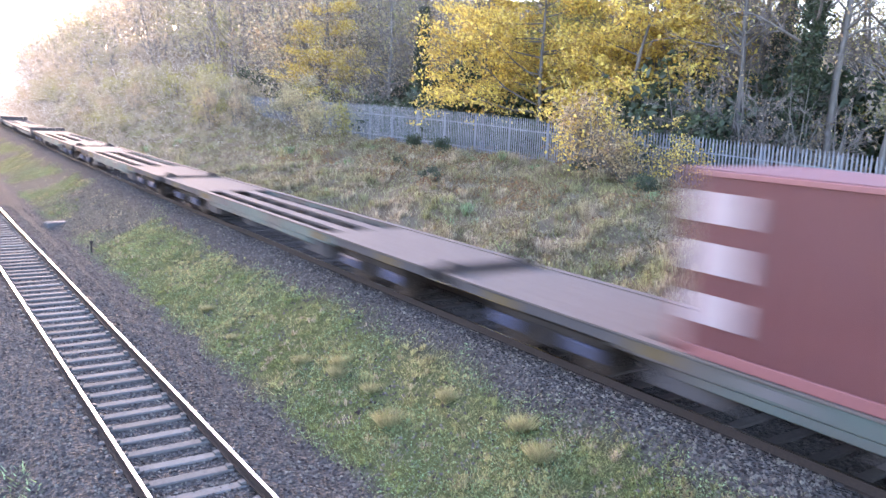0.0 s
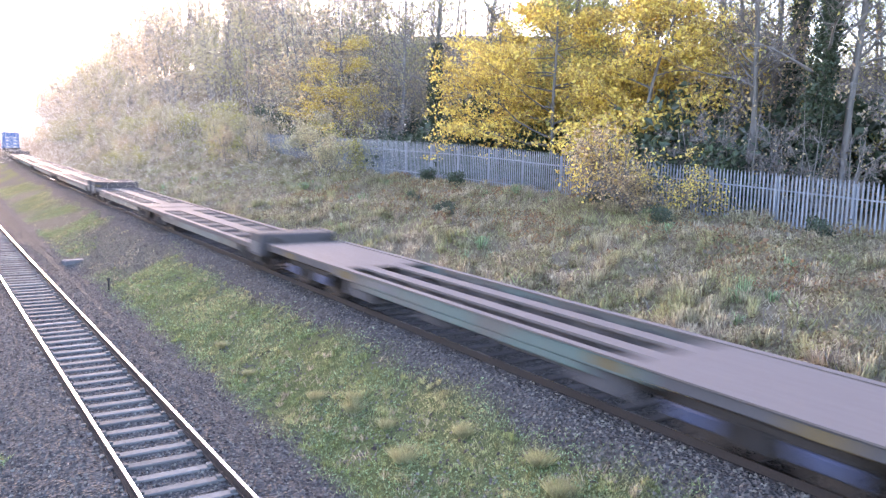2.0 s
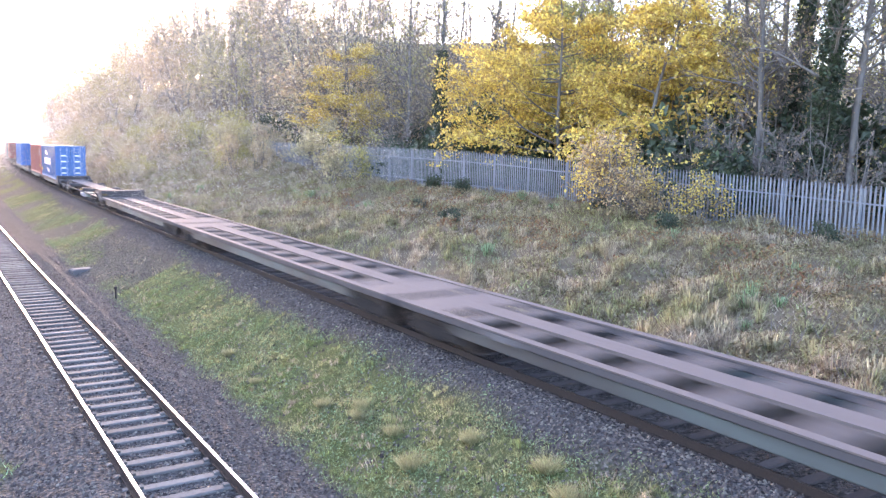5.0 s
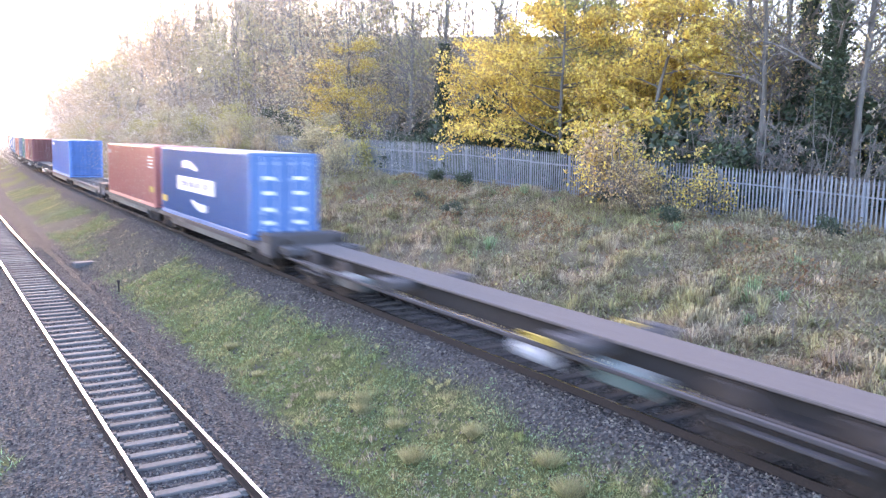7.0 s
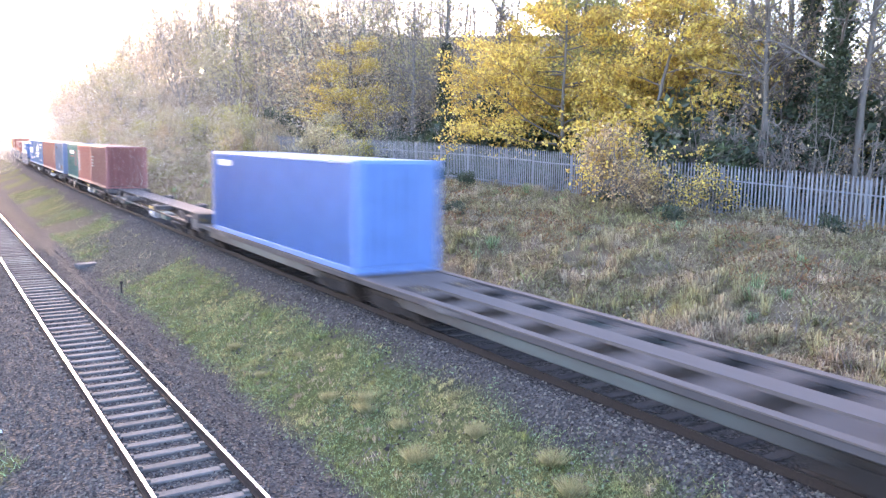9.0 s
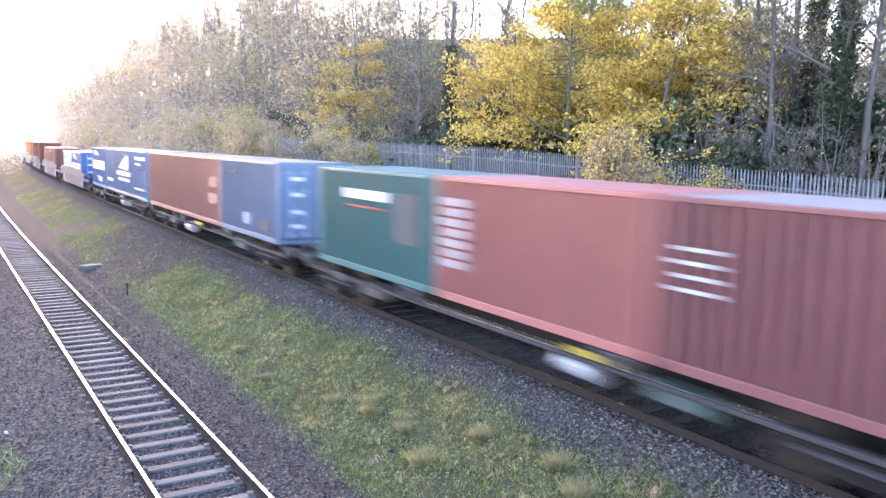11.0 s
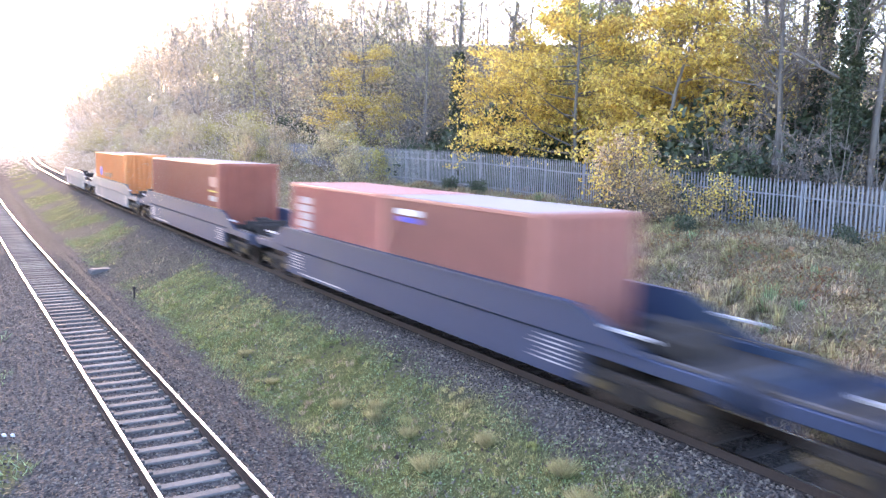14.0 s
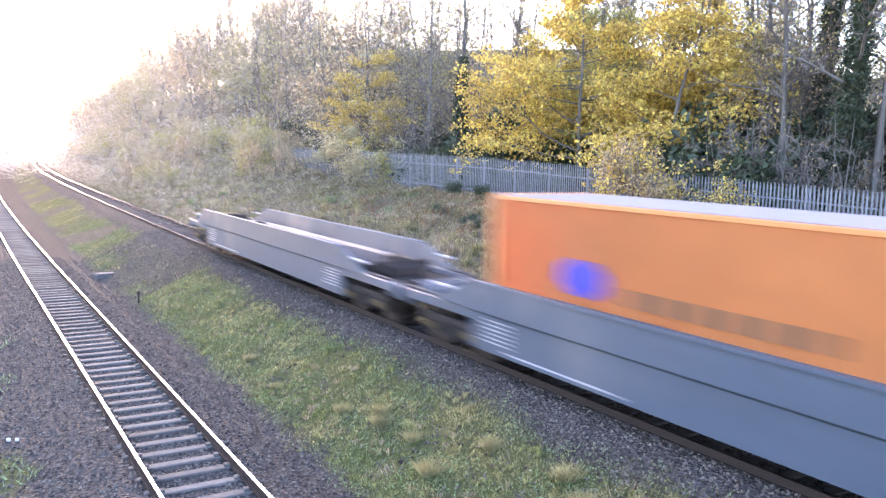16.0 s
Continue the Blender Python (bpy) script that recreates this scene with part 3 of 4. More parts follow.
def make_tree(name, seed, height, radius, trunk_r, limbs, first, up, leaf_n, leaf_size, leaf_mat, label, category, twigs=5, cluster=0.35, flat=0.5, stems=1,
              ivy=0.0, droop=0.0, fine=0):
    """One tree or shrub with its trunk, limbs and crown, at the origin."""
    rng = np.random.default_rng(seed)
    segs, tips, thin = [], [], []
    for st in range(stems):
        start = np.array((0, 0, -0.25)) if stems == 1 else np.array((*rng.normal(0, 0.25, 2), -0.2))
        lean = np.array((*rng.normal(0, 0.05 if stems == 1 else 0.35, 2), 1.0))
        h = height * (1 if st == 0 else rng.uniform(0.6, 1.0))
        ss, pp = limb(rng, start, lean, h, trunk_r, 9, 0.06, 0.05)
        segs += ss
        for _ in range(max(3, limbs // stems)):
            fr = first + (0.97 - first) * rng.random()
            i = min(8, int(fr * 9))
            base, d, r = pp[max(0, i - 1)][0] + (pp[i][0] - pp[max(0, i - 1)][0]) * (fr * 9 - i), pp[i][1], pp[i][2]
            az = rng.uniform(0, 6.283)
            ln = radius * (1.05 - 0.65 * max(0, fr - first) / (1 - first)) * rng.uniform(0.6, 1.1)
            bs, bp = limb(rng, base, (math.cos(az), math.sin(az), up + rng.normal(0, 0.15)), ln, max(0.012, r * 0.5), 5, 0.03 - droop, 0.14)
            segs += bs
            for q, dd, rr in bp[1:]:
                for _ in range(twigs):
                    w = dd + rng.normal(0, 0.75, 3) * (1, 1, flat)
                    ts, tp = limb(rng, q, w, ln * rng.uniform(0.18, 0.4), max(0.012, rr * 0.5), 2, 0.02 - droop * 0.5, 0.2)
                    thin += ts
                    tips += [tp[0][0], tp[1][0], tp[1][0]]
                    for _ in range(fine):
                        ts2, tp2 = limb(rng, tp[0][0], w + rng.normal(0, 0.7, 3), ln * rng.uniform(0.15, 0.35), 0.011, 1, 0, 0.2)
                        thin += ts2
                        tips.append(tp2[0][0])
    root = new(name)
    vs, fs = tubes(segs, 4)
    part("trunk", raw("trunk", vs, fs, MAT["bark"], True), None, root)
    vs, fs = ribbons(thin)
    tagged(part("branchwork", raw("branchwork", vs, fs, MAT["twig"]), None, root), kind="stuff")
    if leaf_n:
        tips = np.array(tips)
        pick = tips[rng.integers(0, len(tips), leaf_n)]
        part("crown", leaves(rng, pick + rng.normal(0, cluster, (leaf_n, 3)) * (1, 1, flat), leaf_size, MAT[leaf_mat], "crown"), None, root)
    if ivy:
        n = int(ivy * 700)
        hh = rng.uniform(0, ivy, n) ** 1.0
        az = rng.uniform(0, 6.283, n)
        rr = trunk_r + np.abs(rng.normal(0.1, 0.17, n)) * np.where(hh > ivy * 0.8, 0.6, 1.0)
        tx = np.array([np.interp(hh, [p[0][2] for p in pp], [p[0][k] for p in pp]) for k in (0, 1)])
        part("ivy", leaves(rng, np.stack([tx[0] + np.cos(az) * rr, tx[1] + np.sin(az) * rr, hh], 1), 0.16, MAT["ivy"], "ivy"), None, root, "dark green climbing ivy")
    return tagged(root, label, category)


def plant(proto, x, y, turn=None, size=1.0):
    """Another of the same kind, standing on the ground."""
    ob = copy_thing(proto, pose(x, y, float(land(x, y)) + heave(x, y) - 0.08, random.uniform(-2, 2), random.uniform(-2, 2), random.uniform(0, 360) if turn is None else turn))
    ob.scale = (size, size, size * random.uniform(0.92, 1.08))
    return ob


def drop(proto):
    for o in [*proto.children_recursive, proto]:
        bpy.data.objects.remove(o)


def build_trees():
    maple_label = "field maple with golden yellow autumn leaves behind the fence"
    maples = [make_tree("maple_tree", 10 + i, h, 5.0, 0.16, 30, 0.12, 0.18, 14500, 0.19, "gold", maple_label, "tree", twigs=5, cluster=0.3, flat=0.35, droop=0.02)
              for i, h in enumerate((10.0, 11.5))]
    green = make_tree("maple_tree", 31, 9.0, 4.2, 0.18, 24, 0.1, 0.2, 11000, 0.15, "olive", "maple with fading yellow green leaves behind the fence", "tree", flat=0.4, fine=1)
    bare = [make_tree("bare_tree", 40 + i, h, 3.3, 0.16, 32, 0.2, 0.8, n, 0.15, m, "tall thin leafless tree in the wood behind the fence", "tree", twigs=4, flat=1.0, cluster=0.3, fine=2)
            for i, (h, n, m) in enumerate(((18, 700, "brown"), (16.5, 1500, "olive"), (19, 500, "brown"), (15, 1700, "brown")))]
    ivied = make_tree("ivy_clad_tree", 51, 17.5, 3.4, 0.22, 26, 0.3, 0.6, 700, 0.15, "olive", "tall grey tree with an ivy covered trunk", "tree", twigs=4, flat=1.0, fine=2, ivy=9.0)
    shrub = [make_tree("shrub", 60 + i, h, 1.9, 0.05, 20, 0.08, 0.5, n, 0.15, m, lb, "shrub", twigs=4, flat=0.9, cluster=0.24, stems=6, fine=1)
             for i, (h, n, m, lb) in enumerate(((4.2, 2300, "dun", "tangled dull green brown shrub on the bank"), (3.6, 2100, "olive", "yellow green leafed shrub on the bank"),
                                                (4.6, 1900, "brown", "russet autumn shrub on the bank")))]
    hill = [make_tree("small_tree", 80 + i, h, 3.4, 0.1, 21, 0.08, 0.6, n, 0.165, m, lb, "tree", twigs=4, flat=0.9, cluster=0.45, stems=3, fine=2)
            for i, (h, n, m, lb) in enumerate(((8.0, 2800, "dun", "dull brown green small tree on the hillside"), (7.0, 2400, "brown", "russet leafed small tree on the hillside"),
                                               (9.5, 900, "brown", "nearly bare small tree on the hillside"), (6.0, 2300, "olive", "yellow green small tree on the hillside")))]
    low = make_tree("ivy_bush", 71, 2.0, 1.5, 0.04, 18, 0.05, 0.4, 1600, 0.18, "ivy", "dark green ivy and bramble bush by the fence", "bush", twigs=4, flat=0.8, cluster=0.25, stems=5)
    hedge = make_tree("bush", 75, 3.9, 2.0, 0.06, 26, 0.1, 0.55, 1150, 0.15, "gold", "bush with sparse yellow brown leaves in front of the fence", "bush", twigs=4, flat=0.8, cluster=0.25, stems=7, fine=2)
    thicket = make_tree("bare_bush", 78, 5.2, 2.4, 0.05, 30, 0.08, 0.35, 60, 0.13, "brown", "leafless bush of tangled grey twigs behind the fence", "bush", twigs=4, flat=0.9, stems=8, fine=2, droop=0.03)
    russet = make_tree("bush", 76, 3.4, 1.8, 0.05, 24, 0.1, 0.55, 1800, 0.15, "brown", "bush with thin russet leaves in front of the fence", "bush", twigs=4, flat=0.8, cluster=0.25, stems=7, fine=2)

    plant(maples[0], 25.5, 38.6, 20, 0.92)
    plant(maples[1], 25.2, 33.5, 200, 1.05)
    plant(maples[0], 24.8, 27.0, 120, 1.0)
    plant(maples[1], 24.8, 58.0, 60, 0.8)
    plant(maples[1], 29.0, 29.5, 310, 1.0)
    plant(maples[0], 29.5, 39.0, 170, 1.1)
    plant(green, 31.5, 17.0, 0, 0.9)
    plant(green, 31.0, 45.0, 90, 0.9)
    plant(green, 30.5, 25.0, 140, 0.9)
    plant(green, 29.0, 37.0, 70, 1.2)
    for x, y, s in ((25.6, 18.7, 1.0), (27.8, 15.6, 0.95), (26.3, 46.5, 0.95), (27.5, 44.0, 0.9), (30, 23, 1), (31, 33, 1)):
        plant(ivied, x, y, None, s)
    rnd = random.Random(5)
    for k in range(76):
        y = rnd.uniform(4, 130)
        x = fence_x(min(y, 150)) + rnd.uniform(4.5, 24)
        plant(bare[k % 4], x, y, rnd.uniform(0, 360), rnd.uniform(0.75, 1.1))
    for k in range(20):
        y = rnd.uniform(120, 400)
        x = track_x(y) + rnd.uniform(14, 36)
        plant(bare[(1, 3)[k % 2]], x, y, rnd.uniform(0, 360), rnd.uniform(0.8, 1.1))
    for k in range(86):
        y = 60 + 340 * (k / 86) ** 1.5 + rnd.uniform(-3, 3)
        x = track_x(y) + rnd.uniform(9.0 if y < 150 else 6.0, 27) if y > 88 else fence_x(y) + rnd.uniform(4.0, 16)
        plant(hill[rnd.choice((0, 0, 1, 2, 2, 3))], x, y, rnd.uniform(0, 360), rnd.uniform(1.15, 1.85))
    for k in range(26):
        y = rnd.uniform(95, 420)
        x = near_x(y) - rnd.uniform(5.5, 24)
        plant(hill[rnd.choice((0, 0, 1, 2))], x, y, rnd.uniform(0, 360), rnd.uniform(0.7, 1.2))
    for k in range(64):
        y = 46 + 120 * rnd.random() ** 1.3
        x = track_x(y) + rnd.uniform(6.0 if y > 75 else 9.5, 15)
        plant(shrub[rnd.choice((0, 0, 1, 2))], x, y, rnd.uniform(0, 360), rnd.uniform(0.5, 1.05))
    for k in range(22):
        y = 72 + 5.0 * k + rnd.uniform(-2, 2)
        plant(shrub[rnd.choice((0, 1, 2))], track_x(y) + rnd.uniform(4.2, 8.5), y, rnd.uniform(0, 360), rnd.uniform(0.4, 0.75))
    for k in range(8):
        y = rnd.uniform(7, 34)
        plant(shrub[(2, 0)[k % 2]], fence_x(y) + rnd.uniform(6.0, 10.0), y, rnd.uniform(0, 360), rnd.uniform(0.6, 0.95))
    for k in range(52):
        y = rnd.uniform(3, 75)
        plant(low, fence_x(y) + (rnd.uniform(1.2, 4.0) if k % 2 else rnd.uniform(4.0, 15.0)), y, rnd.uniform(0, 360), rnd.uniform(0.7, 1.5) * (1.0 if k % 2 else 1.7))
    plant(bare[2], 26.4, 17.9, 40, 1.0)
    plant(bare[0], 25.2, 15.2, 140, 0.9)
    plant(bare[2], 26.0, 21.6, 220, 0.95)
    for y, d, s in ((19.5, -2.6, 0.4), (24, -1.3, 0.5), (34.5, -1.2, 0.5), (37.5, -1.0, 0.5), (33.0, -4.6, 0.3), (27.5, -6.0, 0.25), (29.5, -5.0, 0.4), (14.5, -1.2, 0.4)):
        plant(low, fence_x(y) + d, y, None, s)
    plant(hedge, 19.6, 22.6, 30, 1.0)
    plant(hedge, 20.3, 20.0, 210, 0.62)
    for x, y, size in ((23.6, 20.3, 1.0), (24.2, 18.3, 0.9), (23.2, 22.2, 0.9), (24.6, 51.0, 1.2), (25.5, 55.0, 1.3), (24.0, 16.4, 0.8), (27.0, 21.0, 1.3)):
        plant(thicket, x, y, None, size)
    for k in range(46):
        y = rnd.uniform(6, 48)
        plant(bare[k % 4], rnd.uniform(30, 48), y, rnd.uniform(0, 360), rnd.uniform(0.85, 1.1))
    for k in range(110):
        y = rnd.uniform(48, 170)
        x = fence_x(min(y, 150)) + rnd.uniform(2.5, 22)
        plant(bare[k % 4], x, y, rnd.uniform(0, 360), rnd.uniform(0.6, 0.95))
    plant(russet, 20.0, 24.6, 150, 1.0)
    plant(russet, 19.4, 21.4, 50, 0.7)
    for o in (*maples, green, *bare, ivied, *shrub, *hill, low, hedge, russet, thicket):
        drop(o)


# ---------------------------------------------------------------- the train
# Every wagon and container stands at a distance along the train; its own y runs towards the train's tail.
RIDERS = []


def ride(ob, front, length, height=0.0):
    """Notes that a thing is part of the moving train."""
    RIDERS.append((ob, front + length / 2, height))
    return ob


def corrugated(length, z0, z1, x, side, pitch=0.28, depth=0.036, inset=0.16):
    """A pressed steel side: flats and folds along its length."""
    n = int((length - 2 * inset) / pitch)
    p = (length - 2 * inset) / n
    line = [(-length / 2 + inset, 0)]
    for k in range(n):
        y = -length / 2 + inset + k * p
        line += [(y + p * 0.12, 0), (y + p * 0.28, 1), (y + p * 0.62, 1), (y + p * 0.78, 0)]
    line.append((length / 2 - inset, 0))
    bm = bmesh.new()
    rows = [[bm.verts.new((x - side * depth * f, y, z)) for y, f in line] for z in (z0, z1)]
    for i in range(len(line) - 1):
        bm.faces.new((rows[0][i], rows[0][i + 1], rows[1][i + 1], rows[1][i]))
    bmesh.ops.solidify(bm, geom=bm.faces[:], thickness=0.004)
    return bm


def shape(points, x, thick=0.006):
    """A flat marking on the near side from (y, z) corners."""
    bm = bmesh.new()
    a = [bm.verts.new((x, y, z)) for y, z in points]
    f = bm.faces.new(a)
    g = bmesh.ops.extrude_face_region(bm, geom=[f])
    bmesh.ops.translate(bm, verts=[v for v in g["geom"] if isinstance(v, bmesh.types.BMVert)], vec=(-thick, 0, 0))
    bmesh.ops.recalc_face_normals(bm, faces=bm.faces[:])
    return bm


def container(front, length, height, base, colour, label, doors=False, marks=(), roof=None):
    """A shipping container. marks: material and corners, measured from its leading end and its floor."""
    c = new("shipping_container")
    mat, h, w = PAINT[colour], length / 2, 1.219
    for side in (-1, 1):
        part("side_panel", corrugated(length, 0.15, height - 0.1, side * (w - 0.012), side), mat, c)
        part("bottom_rail", boxes((side * (w - 0.06) - 0.06 * (side < 0), side * (w - 0.06) + 0.06 * (side > 0), -h + 0.16, h - 0.16, 0.0, 0.16), bevel=0.01), mat, c)
        part("top_rail", boxes((side * (w - 0.06) - 0.06 * (side < 0), side * (w - 0.06) + 0.06 * (side > 0), -h + 0.16, h - 0.16, height - 0.11, height - 0.03), bevel=0.01), mat, c)
        for e in (-1, 1):
            part("corner_post", boxes((side * (w - 0.08) - 0.08, side * (w - 0.08) + 0.08, e * (h - 0.08) - 0.08, e * (h - 0.08) + 0.08, 0.0, height), bevel=0.012), mat, c)
    bm = corrugated(length, -w + 0.02, w - 0.02, 0, 1, pitch=0.45, depth=0.02, inset=0.1)
    bmesh.ops.rotate(bm, verts=bm.verts[:], matrix=Matrix.Rotation(radians(90), 3, "Y"))
    bmesh.ops.translate(bm, verts=bm.verts[:], vec=(0, 0, height - 0.03))
    part("roof", bm, roof or MAT["roof"], c, "pale steel roof")
    part("floor", boxes((-w + 0.06, w - 0.06, -h + 0.1, h - 0.1, 0.03, 0.14)), MAT["frame_dark"], c)
    for e in (-1, 1):
        if e == -1 and doors:
            for s in (-1, 1):
                leaf = part("door", boxes((min(s * 0.01, s * 1.06), max(s * 0.01, s * 1.06), -h + 0.02, -h + 0.07, 0.17, height - 0.12), bevel=0.004), mat, c)
                for k in range(4):
                    part("door_panel", boxes((min(s * 0.1, s * 0.98), max(s * 0.1, s * 0.98), -h + 0.005, -h + 0.022, 0.35 + 0.5 * k, 0.6 + 0.5 * k), bevel=0.004), mat, leaf)
                for o in (0.28, 0.78):
                    bm = bmesh.new()
                    disc(bm, (s * o, -h - 0.02, height / 2), (0, 0, 1), 0.025, height - 0.25, 8)
                    for zz in (0.3, 0.9, height - 0.9, height - 0.35):
                        box(bm, s * o - 0.07, s * o + 0.07, -h - 0.04, -h + 0.03, zz - 0.05, zz + 0.05)
                    part("lock_rod", bm, MAT["rod"], leaf, "pale steel door locking rod")
                for zz in (0.5, 0.95, 1.5, 2.0):
                    part("door_label", boxes((s * 0.55 - 0.2, s * 0.55 + 0.2, -h - 0.002, -h + 0.01, zz, zz + 0.12)), MAT["white"], leaf, "pale printed label")
        else:
            bm = corrugated(2 * w, 0.15, height - 0.1, 0, 1, inset=0.14)
            bmesh.ops.rotate(bm, verts=bm.verts[:], matrix=Matrix.Rotation(radians(-90 * e), 3, "Z"))
            bmesh.ops.translate(bm, verts=bm.verts[:], vec=(0, e * (h - 0.03), 0))
            part("end_panel", bm, mat, c)
        for z0 in (0.0, height - 0.12):
            part("end_rail", boxes((-w + 0.16, w - 0.16, e * (h - 0.06) - 0.05, e * (h - 0.06) + 0.05, z0 + 0.004, z0 + 0.116), bevel=0.01), mat, c)
    for name, m, pts in marks:
        part(name, shape([(y - h, z) for y, z in pts], -w - 0.001), MAT[m], c, {"white": "white painted marking", "yellow": "yellow warning label"}.get(m, "coloured painted marking"))
    tagged(c, label, "shipping container", group="containers on the train")
    return ride(c, front, length, base)


def slab(name, m, y0, y1, z0, z1):
    return (name, m, [(y0, z0), (y1, z0), (y1, z1), (y0, z1)])


def arc(y0, y1, z0, z1, up=True):
    """A crescent swoosh."""
    n = 10
    a = [(y0 + (y1 - y0) * k / n, z0 + (z1 - z0) * math.sin(math.pi * (0.08 + 0.6 * k / n))) for k in range(n + 1)]
    b = [(y0 + (y1 - y0) * k / n, z0 + (z1 - z0) * math.sin(math.pi * (0.08 + 0.6 * k / n)) * 0.35 - 0.03) for k in range(n, -1, -1)]
    pts = a + b
    if not up:
        pts = [(y0 + y1 - y, z0 + z1 - z) for y, z in pts]
    return ("logo", "white", pts)


def bars(y0, y1, z0, z1, n, m="white", fill=0.6):
    d = (z1 - z0) / n
    return [slab("printed_line", m, y0, y1 - (0.15 * (y1 - y0) if k % 2 else 0), z0 + k * d, z0 + k * d + d * fill) for k in range(n)]


WHEELS = {}


def wheel_mesh(r):
    if r not in WHEELS:
        bm = bmesh.new()
        disc(bm, (0, 0, 0), (1, 0, 0), r, 0.1, 28)
        disc(bm, (-0.06, 0, 0), (1, 0, 0), r + 0.028, 0.03, 28)
        disc(bm, (0.05, 0, 0), (1, 0, 0), r * 0.55, 0.07, 20)
        disc(bm, (0.1, 0, 0), (1, 0, 0), 0.1, 0.12, 12)
        WHEELS[r] = mesh_of(bm, "wheel", MAT["wheel"])
    return WHEELS[r]


FRAMES = {}


def bogie(parent, y, r, gap):
    """Two axles in a sprung side frame."""
    if (r, gap) not in FRAMES:
        bm = bmesh.new()
        for s in (-1, 1):
            x0, x1 = sorted((s * 0.93, s * 1.08))
            box(bm, x0, x1, -gap / 2 - 0.35, gap / 2 + 0.35, r + 0.06, r + 0.24, 0.03)
            box(bm, x0, x1, -0.42, 0.42, r - 0.2, r + 0.2, 0.04)
            for a in (-gap / 2, gap / 2):
                box(bm, x0 - 0.02, x1 + 0.04, a - 0.16, a + 0.16, r - 0.15, r + 0.15, 0.03)
                for o in (-0.24, 0.24):
                    disc(bm, (s * 1.03, a + o, r - 0.02), (0, 0, 1), 0.075, 0.22, 10)
            for o in (-0.16, 0.0, 0.16):
                disc(bm, (s * 1.1, o, r - 0.02), (0, 0, 1), 0.06, 0.3, 10)
        box(bm, -0.95, 0.95, -0.18, 0.18, r - 0.05, r + 0.2, 0.03)
        for a in (-gap / 2, gap / 2):
            disc(bm, (0, a, r), (1, 0, 0), 0.085, 1.5, 12)
        FRAMES[(r, gap)] = mesh_of(bm, "bogie", MAT["frame_dark"])
    b = part("bogie", FRAMES[(r, gap)], None, parent, "grimy black sprung bogie")
    b.matrix_basis = pose(0, y, 0)
    for a in (-gap / 2, gap / 2):
        for s in (-1, 1):
            part("wheel", wheel_mesh(r), None, b, "brown steel railway wheel").matrix_basis = pose(s * 0.76, a, r, 0, 0, 0 if s > 0 else 180)


def buffers(parent, length, z):
    for e in (-1, 1):
        for s in (-0.87, 0.87):
            bm = bmesh.new()
            disc(bm, (s, e * (length / 2 - 0.18), z), (0, 1, 0), 0.09, 0.36, 12)
            disc(bm, (s, e * (length / 2 - 0.02), z), (0, 1, 0), 0.23, 0.04, 16)
            part("buffer", bm, MAT["frame_dark"], parent)


